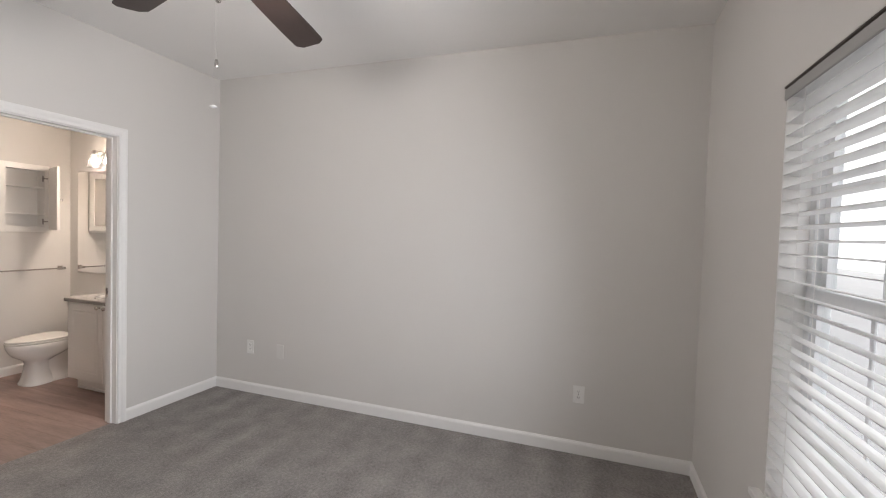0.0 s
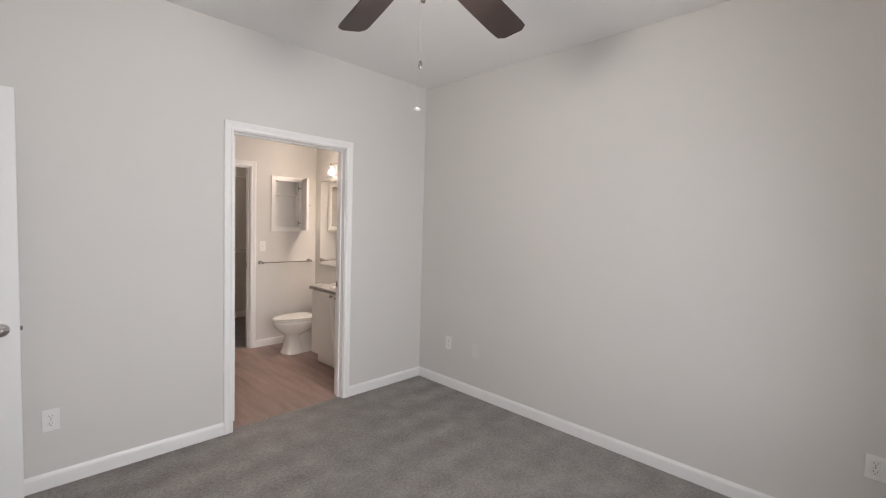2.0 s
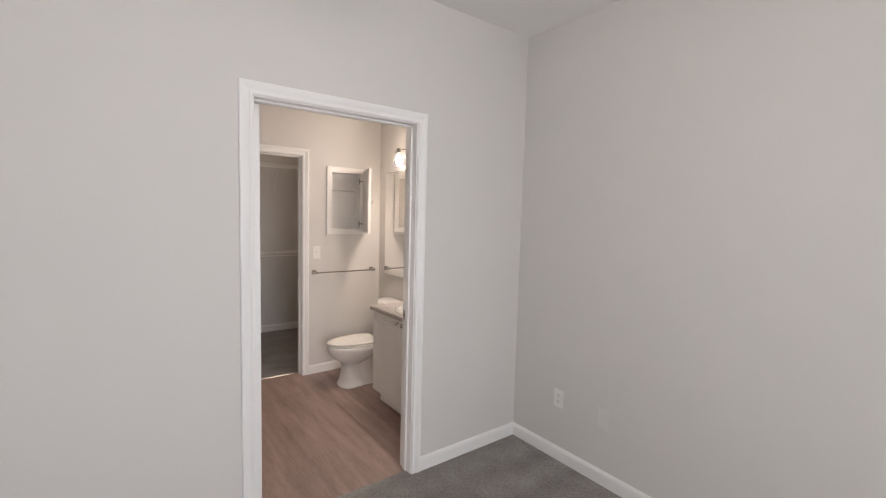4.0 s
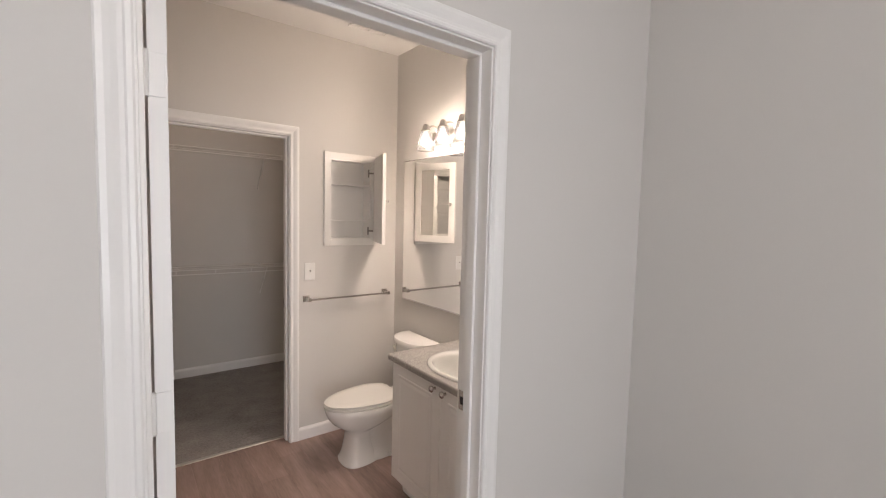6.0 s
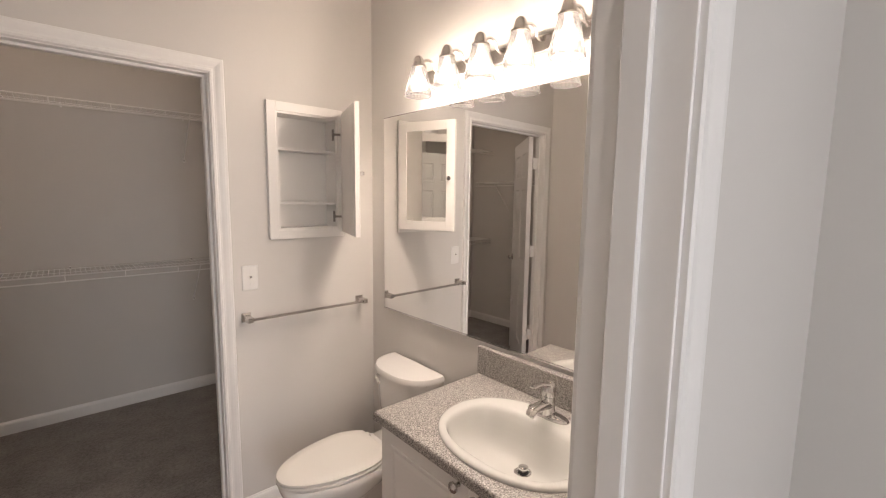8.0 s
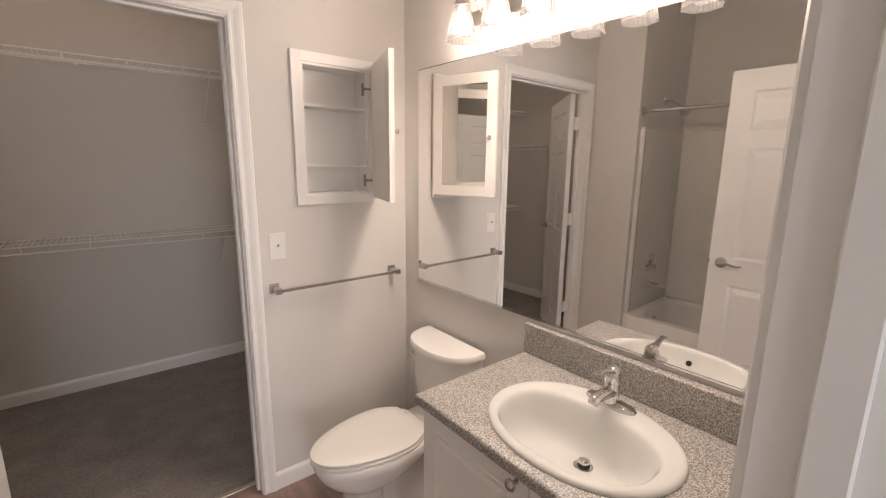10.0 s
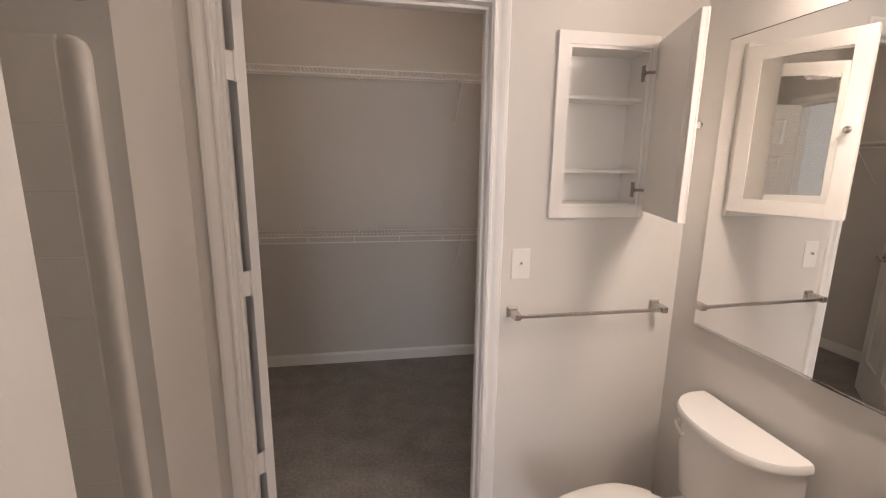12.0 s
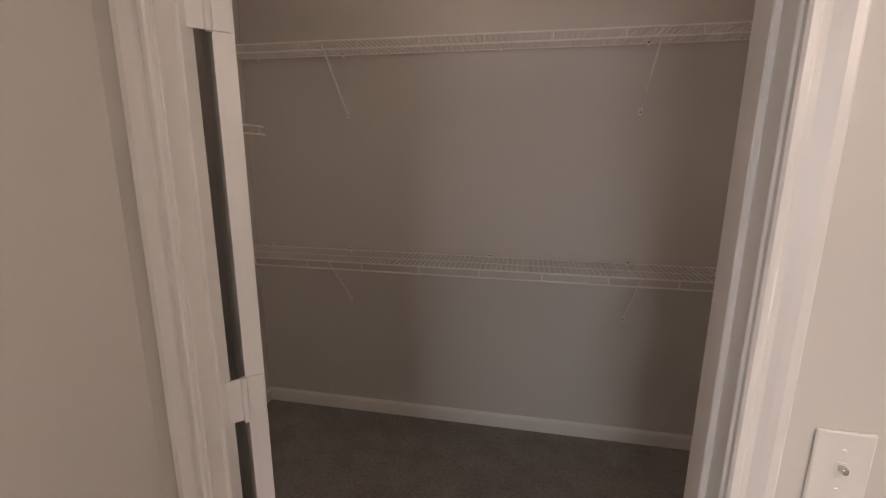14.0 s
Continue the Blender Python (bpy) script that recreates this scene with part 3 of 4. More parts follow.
for dx, dy, z0, z1, mat, lab in ((-0.050, -0.050, 2.292, 2.008, M_NICKEL, "short pull chain with a nickel bob"), (-0.098, -0.092, 2.390, 1.838, M_WIRE, "long pull chain with a flat white bob")):
    chain = part("pull_chain", tube(bmesh.new(), [(dx, dy, z0), (dx, dy, z1)], 0.0004, 6), M_CHAIN, fan, lab)
    prof = [(0, z1 + 0.012), (0.004, z1 + 0.010), (0.0065, z1), (0.0065, z1 - 0.014), (0.004, z1 - 0.018), (0, z1 - 0.018)] if mat is M_NICKEL else \
        [(0, z1 + 0.006), (0.003, z1 + 0.005), (0.010, z1 + 0.0015), (0.0125, z1 - 0.001), (0.010, z1 - 0.0035), (0, z1 - 0.004)]
    part("bob", lathe(bmesh.new(), prof, Matrix.Translation((dx, dy, 0)), 16), mat, chain, "", True)

# window with its blinds
win = thing("window_1", "white vinyl sash window behind horizontal blinds", "window", kind="structure")
F = 0.045
for a in ((WIN_L, WIN_L + F, WIN_B + 0.02, WIN_T), (WIN_R - F, WIN_R, WIN_B + 0.02, WIN_T)):
    part("window_frame", boxed(a[0], a[1], -3.935, -3.875, a[2], a[3], 0.003), M_VINYLFRAME, win)
part("window_frame", boxed(WIN_L + F, WIN_R - F, -3.935, -3.875, WIN_T - F, WIN_T, 0.003), M_VINYLFRAME, win)
part("window_frame", boxed(WIN_L + F, WIN_R - F, -3.935, -3.875, WIN_B + 0.02, WIN_B + 0.02 + F, 0.003), M_VINYLFRAME, win)
part("meeting_rail", boxed(WIN_L + F, WIN_R - F, -3.93, -3.868, 1.235, 1.285, 0.003), M_VINYLFRAME, win)
for z0, z1, y in ((WIN_B + 0.065, 1.235, -3.895), (1.285, WIN_T - F, -3.915)):
    sash = part("sash", add_box(add_box(bmesh.new(), WIN_L + F, WIN_L + F + 0.035, y - 0.014, y + 0.014, z0, z1), WIN_R - F - 0.035, WIN_R - F, y - 0.014, y + 0.014, z0, z1), M_VINYLFRAME, win)
    x0, x1 = WIN_L + F + 0.035, WIN_R - F - 0.035
    part("glass", boxed(x0, x1, y - 0.003, y + 0.001, z0, z1), M_PANE, sash).visible_shadow = False
    for i in (1, 2, 3):
        xm = x0 + (x1 - x0) * i / 4
        part("muntin", boxed(xm - 0.008, xm + 0.008, y + 0.002, y + 0.010, z0, z1, 0.002), M_VINYLFRAME, sash)
    part("muntin", boxed(x0, x1, y + 0.0105, y + 0.016, (z0 + z1) / 2 - 0.008, (z0 + z1) / 2 + 0.008, 0.002), M_VINYLFRAME, sash)
part("window_sill", boxed(WIN_L - 0.05, WIN_R + 0.05, -3.875, -3.755, WIN_B - 0.005, WIN_B + 0.02, 0.004, 2), M_TRIM, win, "white painted window stool")
for x0, x1, z0, z1 in ((WIN_L, WIN_L + 0.006, WIN_B + 0.02, WIN_T), (WIN_R - 0.006, WIN_R, WIN_B + 0.02, WIN_T), (WIN_L + 0.006, WIN_R - 0.006, WIN_T - 0.006, WIN_T)):
    part("reveal_liner", boxed(x0, x1, -3.875, -3.791, z0, z1), M_TRIM, win)

blinds = thing("window_blinds", "white two-inch faux wood blinds lowered with slats open", "blinds", pose(0.005, 0.013, 0))
part("headrail", boxed(WIN_L + 0.008, WIN_R - 0.008, -3.855, -3.805, 1.945, 1.983, 0.003), M_HEADRAIL, blinds)
part("valance", boxed(WIN_L + 0.008, WIN_R - 0.002, -3.805, -3.797, 1.932, 1.972, 0.003), M_HEADRAIL, blinds, "whitish headrail cover with its shade put into a grey colour")
# the shadow line over the valance, put in as a dark strip
part("valance_clip_rail", boxed(WIN_L + 0.008, WIN_R - 0.002, -3.808, -3.795, 1.9725, 1.9835, 0.003), M_EDGE_AND_GAP, blinds, "dark strip in place of the shadow gap above the valance")
bm = bmesh.new()
loft(bm, [[Vector((x, -0.025, -0.0012)), Vector((x, 0, 0.0008)), Vector((x, 0.025, -0.0012)), Vector((x, 0.025, 0.0014)), Vector((x, 0, 0.0034)), Vector((x, -0.025, 0.0014))]
          for x in (WIN_L + 0.012, WIN_R - 0.012)])
slat_mesh = mesh_of("slat", bm, M_SLAT)
for i in range(31):
    s = new("slat", slat_mesh)
    s.parent, s.matrix_local = blinds, pose(0, -3.827, 1.9405 - 0.0455 * i, 7 + 1.5 * math.sin(i * 2.1), 0, 0)
part("bottom_rail", boxed(WIN_L + 0.012, WIN_R - 0.012, -3.851, -3.803, 0.535, 0.553, 0.003), M_SLAT, blinds)
for x in (WIN_L + 0.16, (WIN_L + WIN_R) / 2, WIN_R - 0.16):
    for dy in (-0.0265, 0.0265):
        part("ladder_cord", tube(bmesh.new(), [(x, -3.827 + dy, 0.55), (x, -3.827 + dy, 1.945)], 0.001, 5), M_WIRE, blinds)
back = solid("backdrop", boxed(-90, 90, -20.1, -20, -0.12, 30), M_OUTSIDE, "bright hazy distance outside the window", "backdrop", "structure")


# ---- bathroom: vanity, mirror and lamp ----
CT, CF = 0.796, -0.603                   # countertop height and front
V0, V1 = 0.116, 1.028                    # cabinet along y

van = thing("vanity_cabinet", "white two-door bathroom vanity cabinet", "vanity")
bm = bmesh.new()
for b in ((-0.562, WX, V1 - 0.016, V1, 0.105, CT - 0.032), (-0.505, WX, V1 - 0.016, V1, 0.0, 0.105), (-0.562, WX, V0, V0 + 0.016, 0.0, CT - 0.032), (-0.562, WX, V0 + 0.016, V1 - 0.016, 0.105, 0.121),
          (-0.562, -0.544, V0 + 0.016, V1 - 0.016, 0.121, CT - 0.032)):
    add_box(bm, *b)
part("body", bm, M_CABINET, van)
part("toe_kick", boxed(-0.505, -0.495, V0 + 0.016, V1 - 0.016, 0, 0.105), M_CABINET, van)
part("base_trim", boxed(-0.517, -0.505, V0 + 0.016, V1 - 0.02, 0, 0.022, 0.004), M_TRIM, van, "white quarter-round shoe at the floor")


def vanity_door(y0, y1, knob_y):
    z0, z1, xf = 0.108, CT - 0.036, -0.582
    d = part("cabinet_door", boxed(xf, -0.563, y0, y1, z0, z1, 0.003, 2), M_CABINET, van)
    o = lambda i, x: [Vector((x, y0 + i, z0 + i)), Vector((x, y1 - i, z0 + i)), Vector((x, y1 - i, z1 - i)), Vector((x, y0 + i, z1 - i))]
    part("raised_panel", loft(bmesh.new(), [o(0.060, xf - 0.0005), o(0.062, xf - 0.004), o(0.068, xf - 0.0045), o(0.076, xf - 0.0015), o(0.092, xf - 0.005)], False, True), M_CABINET, d)
    m = Matrix.Translation((xf, knob_y, 0.735)) @ Euler((0, radians(-90), 0)).to_matrix().to_4x4()
    part("knob", lathe(bmesh.new(), [(0, 0), (0.008, 0), (0.006, 0.004), (0.006, 0.012), (0.015, 0.019), (0.0165, 0.025), (0.012, 0.030), (0, 0.032)], m, 20), M_NICKEL, d, "brushed nickel knob", True)


vanity_door(0.593, V1 - 0.004, 0.632)
vanity_door(V0 + 0.004, 0.589, 0.550)

SX, SY, SA, SB = -0.354, 0.613, 0.215, 0.272      # sink centre and half sizes along x and y
top = thing("countertop", "grey speckled laminate countertop with backsplash", "countertop")


def counter():
    bm, n = bmesh.new(), 64
    x0, x1, y0, y1 = CF, WX + 0.028, V0, 1.045
    inner, outer = [], []
    for i in range(n):
        t = 2 * math.pi * (i + 0.5) / n
        c, s = math.cos(t), math.sin(t)
        inner.append((SX + (SA - 0.02) * c, SY + (SB - 0.02) * s))
        k = min((x1 - SX) / c if c > 0 else (x0 - SX) / c, (y1 - SY) / s if s > 0 else (y0 - SY) / s)
        outer.append((SX + k * c, SY + k * s))
    for x, y in ((x0, y0), (x1, y0), (x1, y1), (x0, y1)):
        j = min(range(n), key=lambda i: (outer[i][0] - x) ** 2 + (outer[i][1] - y) ** 2)
        outer[j] = (x, y)
    ins = lambda p, d: (max(p[0], x0 + d), min(p[1], y1 - d))
    ring = lambda pts, z: [Vector((x, y, z)) for x, y in pts]
    rings = [ring(inner, CT - 0.03), ring(inner, CT), ring([ins(p, 0.009) for p in outer], CT), ring([ins(p, 0.0035) for p in outer], CT - 0.0025),
             ring([ins(p, 0.0005) for p in outer], CT - 0.008), ring(outer, CT - 0.015), ring(outer, CT - 0.032), ring([ins(p, 0.03) for p in outer], CT - 0.032)]
    loft(bm, rings, False, False)
    return bm


part("slab", counter(), M_LAMINATE, top, "", True)
part("backsplash", boxed(WX - 0.012, WX + 0.028, V0, 1.045, CT, 0.914, 0.004, 3), M_LAMINATE, top)

sink = thing("sink", "white oval drop-in ceramic sink", "sink")
rings = []
for a, z, e, dx in ((0, CT + 0.001, 2.1, 0), (0.001, CT + 0.007, 2.1, 0), (0.006, CT + 0.0115, 2.1, 0), (0.014, CT + 0.0125, 2.1, 0), (0.034, CT + 0.0116, 2.3, -0.005), (0.042, CT + 0.0098, 2.4, -0.010), (0.049, CT + 0.0050, 2.45, -0.014),
                    (0.055, CT - 0.004, 2.5, -0.017), (0.062, CT - 0.025, 2.5, -0.019), (0.072, CT - 0.050, 2.45, -0.018), (0.087, CT - 0.076, 2.4, -0.012), (0.110, CT - 0.098, 2.3, -0.002), (0.135, CT - 0.112, 2.2, 0.008), (0.162, CT - 0.121, 2.1, 0.018), (0.190, CT - 0.125, 2.0, 0.030)):
    back = 1.0 if a < 0.03 else 0.81
    rings.append(superring(SX + dx, SY, z, max(0.022, (SA - a) * back), max(0.022, SB - a if a < 0.185 else 0.022), e, 64, front=max(0.022, SA - a)))
part("basin", loft(bmesh.new(), rings, False, False), M_SINK, sink, "", True)
part("drain", lathe(bmesh.new(), [(0, 0), (0.026, 0), (0.026, 0.003), (0.021, 0.004), (0.019, 0.001), (0.0, 0.001)], Matrix.Translation((SX + 0.030, SY - 0.008, CT - 0.126)), 28), M_CHROME, sink, "chrome drain ring", True)
# the dark under the stopper is a black disc, not a real recess
part("drain_gap", lathe(bmesh.new(), [(0, 0), (0.0175, 0), (0.0175, 0.001), (0, 0.001)], Matrix.Translation((SX + 0.030, SY - 0.008, CT - 0.1245)), 24), M_BLACK, sink, "black disc in place of the shade in the drain opening")
part("stopper", lathe(bmesh.new(), [(0, 0), (0.011, 0), (0.011, 0.012), (0.016, 0.014), (0.0155, 0.019), (0.010, 0.021), (0, 0.0215)], Matrix.Translation((SX + 0.030, SY - 0.008, CT - 0.125)), 24), M_CHROME, sink, "raised chrome stopper", True)
part("overflow_hole", lathe(bmesh.new(), [(0, 0), (0.011, 0), (0.011, 0.004), (0, 0.004)], Matrix.Translation((SX - 0.1685, SY, CT - 0.038)) @ Euler((0, radians(74), 0)).to_matrix().to_4x4(), 18), M_BLACK, sink, "black disc in place of the shade in the round overflow hole")

fau = thing("sink_faucet", "polished chrome single-lever bathroom faucet on the sink", "faucet", pose(-0.180, 0.620, CT + 0.0115))
rings = [superring(0, 0, z, a, b, 2.4, 36) for a, b, z in ((0.029, 0.080, 0), (0.029, 0.080, 0.005), (0.026, 0.076, 0.010), (0.018, 0.05, 0.014), (0.010, 0.03, 0.015))]
part("base_plate", loft(bmesh.new(), rings), M_CHROME, fau, "", True)
part("body", lathe(bmesh.new(), [(0, 0.006), (0.027, 0.008), (0.0245, 0.018), (0.0225, 0.032), (0.0215, 0.066), (0.0215, 0.070), (0, 0.070)], seg=32), M_CHROME, fau, "", True)
# spout: a thick rounded nose that leans a little down
rings = []
for s in range(13):
    t = s / 12
    x, z = -0.006 - 0.104 * t, 0.042 + 0.010 * math.sin(t * 2.6) - 0.010 * t
    k = 1.0 if t < 0.8 else math.sqrt(max(0.03, 1 - ((t - 0.8) / 0.2) ** 2))
    a, b = (0.0165 - 0.004 * t) * k, (0.0215 - 0.004 * t) * (0.35 + 0.65 * k)
    rings.append([Vector((x, b * math.cos(u), z + a * math.sin(u))) for u in [2 * math.pi * k2 / 24 for k2 in range(24)]])
part("spout", loft(bmesh.new(), rings), M_CHROME, fau, "", True)
part("aerator", lathe(bmesh.new(), [(0, 0.0245), (0.0095, 0.0245), (0.0105, 0.034), (0, 0.034)], Matrix.Translation((-0.090, 0, 0)), 18), M_CHROME, fau, "", True)
# domed cap that turns with the flat lever
cap = part("lever_cap", lathe(bmesh.new(), [(0, 0.0715), (0.0235, 0.0715), (0.0245, 0.076), (0.0242, 0.090), (0.0225, 0.104), (0.018, 0.114), (0.010, 0.1205), (0, 0.122)], seg=32), M_CHROME, fau, "", True)
rings = []
for s in range(12):
    t = s / 11
    x, z = -0.004 - 0.092 * t, 0.106 + 0.020 * t + 0.004 * math.sin(t * 3.1)
    w, h = 0.0175 - 0.008 * math.sin(min(1, t * 1.3) * 1.57) + 0.004 * max(0, t - 0.6) / 0.4, 0.0095 - 0.006 * t
    if s == 11:
        w, h = w * 0.6, h * 0.5
    rings.append([Vector((x, w * math.cos(u), z + h * math.sin(u))) for u in [2 * math.pi * k / 18 for k in range(18)]])
part("lever", loft(bmesh.new(), rings), M_CHROME, cap, "", True)

mir = thing("wall_mirror", "large frameless wall mirror above the vanity", "mirror", pose(east(1.760), 1.760, 0, 0, 0, 1.1))
part("pane", boxed(-0.006, 0.0, -1.632, 0, 0.938, 1.937), M_MIRROR, mir)
part("channel", boxed(-0.009, 0.0, -1.632, 0, 0.931, 0.9375, 0.0005), M_CHROME, mir, "thin chrome bottom channel")
part("top_edge", boxed(-0.0065, 0.0, -1.632, 0, 1.9372, 1.9395), M_EDGE_AND_GAP, mir, "dark ground top edge")

vl = thing("vanity_light", "five-lamp brushed nickel vanity light with ribbed glass shades", "vanity light")
part("back_bar", boxed(WX - 0.018, WX + 0.03, SHADE_Y[-1] - 0.085, SHADE_Y[0] + 0.085, 2.035, 2.095, 0.006, 2), M_NICKEL, vl)


def bell(r0, r1, z0, z1):
    """eight-sided flared shade with moulded upright ribs and a thick rim"""
    n, bm = 96, bmesh.new()
    prof = [(0.0, 0.0), (0.12, 0.16), (0.35, 0.42), (0.6, 0.66), (0.82, 0.86), (0.955, 0.97), (1.0, 1.0)]
    def ring(f, h, out):
        pts = []
        for i in range(n):
            t = 2 * math.pi * i / n
            octo = 1 / max(math.cos(((t / (math.pi / 4)) % 1 - 0.5) * math.pi / 4), 0.9)
            rib = 1 + (0.016 if i % 4 < 2 else -0.010) * min(1, h * 2)
            r = (r0 + (r1 - r0) * f) * (1 + (octo - 1) * 1.4 * h) * rib + out
            pts.append(Vector((r * math.cos(t), r * math.sin(t), z0 + (z1 - z0) * h)))
        return pts
    loft(bm, [ring(f, h, 0.0) for h, f in prof] + [ring(1.0, 1.0, -0.003)], False, False)
    for f in bm.faces:
        c = f.calc_center_median()
        i = int(math.atan2(c.y, c.x) / (2 * math.pi) * n) % n
        # rib shading and rim brightness are put into the glass, not left to light
        f.material_index = 2 if abs(c.z - z1) < 0.0035 else 1 if i % 4 == 3 else 0
    return bm


shade_mesh = mesh_of("shade", bell(0.029, 0.052, 2.078, 1.957), M_SHADE, True)
shade_mesh.materials.append(M_RIB)
shade_mesh.materials.append(M_RIM)
shade_mesh.set_sharp_from_angle(angle=radians(25))
cap_mesh = mesh_of("lamp_cap", lathe(bmesh.new(), [(0, 2.122), (0.012, 2.121), (0.019, 2.113), (0.022, 2.10), (0.026, 2.088), (0.034, 2.080), (0.033, 2.074), (0, 2.074)], seg=28), M_NICKEL, True)
arm_pts = [(0.118, 0, 2.072), (0.085, 0, 2.085)] + [(0.055 + 0.030 * math.cos(a), 0, 2.095 + 0.022 * math.sin(a)) for a in [0.3 + 0.35 * i for i in range(7)]] + [(0.015, 0, 2.105)]
arm_mesh = mesh_of("arm", tube(bmesh.new(), arm_pts, 0.006, 10), M_NICKEL, True)
bulb_mesh = mesh_of("bulb", lathe(bmesh.new(), [(0, 2.074), (0.012, 2.07), (0.013, 2.052), (0.024, 2.03), (0.028, 2.01), (0.024, 1.992), (0.012, 1.983), (0, 1.981)], seg=20), M_BULB, True)
for y in SHADE_Y:
    at = Matrix.Translation((-0.20, y, 0))
    for nm, me in (("lamp_cap", cap_mesh), ("arm", arm_mesh), ("shade", shade_mesh)):
        o = new(nm, me)
        o.parent, o.matrix_local = vl, at
    bulb = new("bulb", bulb_mesh)
    bulb.parent, bulb.matrix_parent_inverse = o, Matrix()

# ---- bathroom: toilet ----
toi = thing("toilet", "white two-piece ceramic toilet with the lid closed", "toilet")
TY = 1.460
rings = []
for z, xf, xb, hw, e in ((0.0, -0.690, -0.44, 0.112, 2.5), (0.012, -0.691, -0.44, 0.112, 2.5), (0.022, -0.684, -0.45, 0.106, 2.4), (0.06, -0.672, -0.47, 0.094, 2.3), (0.12, -0.660, -0.49, 0.084, 2.2), (0.17, -0.654, -0.49, 0.080, 2.1), (0.195, -0.656, -0.48, 0.083, 2.1),
                         (0.215, -0.672, -0.44, 0.100, 2.1), (0.235, -0.704, -0.40, 0.122, 2.1), (0.262, -0.740, -0.36, 0.144, 2.1), (0.295, -0.766, -0.30, 0.160, 2.15), (0.328, -0.780, -0.26, 0.170, 2.2), (0.355, -0.786, -0.25, 0.173, 2.2), (0.367, -0.780, -0.25, 0.168, 2.2)):
    cx = -0.60 if z < 0.2 else -0.60 + 0.14 * min(1, (z - 0.2) / 0.1)
    rings.append(superring(cx, TY, z, xb - cx, hw, e, 48, front=cx - xf))
part("bowl", loft(bmesh.new(), rings), M_CERAMIC, toi, "", True)
rings = [superring(-0.40, TY, z, 0.20, hw, 3.0, 36) for z, hw in ((0.0, 0.098), (0.02, 0.096), (0.06, 0.062), (0.16, 0.056), (0.24, 0.075), (0.30, 0.10))]
part("trapway", loft(bmesh.new(), rings), M_CERAMIC, toi, "", True)
part("tank_shelf", boxed(-0.30, WX - 0.012, TY - 0.115, TY + 0.115, 0.20, 0.374, 0.03, 3), M_CERAMIC, toi, "", True)


def lid_ring(z, inset, w=0.169):
    """egg-shaped front, sides that draw in to a straight back edge"""
    pts, cx, cy = [], -0.462, TY
    for i in range(33):
        t = math.pi * (0.5 + i / 32)
        pts.append(Vector((cx + (0.334 - inset) * math.cos(t), cy + (w - inset) * math.sin(t), z)))
    back = []
    for i in range(1, 9):
        u = i / 8
        back.append((cx + (0.122 - inset) * u, (w - inset) * (1 - 0.30 * u ** 1.8)))
    pts += [Vector((x, cy - y, z)) for x, y in back]
    pts.append(Vector((cx + 0.130 - inset, cy - back[-1][1] * 0.93, z)))
    pts.append(Vector((cx + 0.130 - inset, cy + back[-1][1] * 0.93, z)))
    pts += [Vector((x, cy + y, z)) for x, y in back[::-1]]
    return pts


part("seat", loft(bmesh.new(), [lid_ring(0.368, 0.006), lid_ring(0.371, 0.002), lid_ring(0.381, 0.001), lid_ring(0.385, 0.006)]), M_SEAT, toi, "white plastic seat", True)
part("lid", loft(bmesh.new(), [lid_ring(0.3885, 0.008), lid_ring(0.3905, 0.003), lid_ring(0.398, 0.003), lid_ring(0.402, 0.010), lid_ring(0.4035, 0.05)]), M_SEAT, toi, "white closed plastic lid", True)
for dy in (-0.075, 0.075):
    part("hinge_cap", boxed(-0.352, -0.318, TY + dy - 0.016, TY + dy + 0.016, 0.372, 0.396, 0.006, 2), M_SEAT, toi, "", True)


def tank_ring(z, front, hw, bow):
    pts = []
    back = WX - 0.012
    for i in range(41):
        t = math.pi * (i / 40 - 0.5)
        y = hw * math.copysign(abs(math.sin(t)) ** (2 / 2.7), math.sin(t))
        pts.append(Vector((back + (front - back) * abs(math.cos(t)) ** (2 / 2.7) + bow * 0.4 * (y / hw) ** 2 * abs(math.cos(t)), TY + y, z)))
    return pts


part("tank", loft(bmesh.new(), [tank_ring(0.374, -0.225, 0.175, 0.02), tank_ring(0.395, -0.238, 0.188, 0.02), tank_ring(0.55, -0.25, 0.198, 0.022), tank_ring(0.680, -0.258, 0.196, 0.024)]), M_CERAMIC, toi, "", True)
part("tank_lid", loft(bmesh.new(), [tank_ring(0.680, -0.268, 0.204, 0.026), tank_ring(0.683, -0.274, 0.209, 0.026), tank_ring(0.700, -0.274, 0.209, 0.026), tank_ring(0.709, -0.268, 0.204, 0.026), tank_ring(0.713, -0.252, 0.19, 0.026)]), M_CERAMIC, toi, "", True)
lev = part("flush_lever", lathe(bmesh.new(), [(0, 0), (0.012, 0), (0.012, 0.008), (0, 0.010)], Matrix.Translation((-0.228, TY + 0.140, 0.640)) @ Euler((0, radians(-90), 0)).to_matrix().to_4x4(), 16), M_SEAT, toi, "white flush lever", True)
part("lever_arm", tube(bmesh.new(), [(-0.240, TY + 0.140, 0.640), (-0.252, TY + 0.120, 0.637), (-0.262, TY + 0.080, 0.632)], [0.006, 0.007, 0.008], 10), M_SEAT, lev, "", True)
for dy in (-0.106, 0.106):
    part("bolt_cap", lathe(bmesh.new(), [(0.014, 0.0), (0.013, 0.010), (0.008, 0.018), (0, 0.020)], Matrix.Translation((-0.40, TY + dy, 0.012)), 16, True), M_CERAMIC, toi, "", True)

# ---- bathroom: medicine cabinet, towel bar, switch, vent ----
cab = thing("medicine_cabinet", "white recessed medicine cabinet with its mirrored door open", "cabinet")
cx0, cx1, cz0, cz1 = CAB
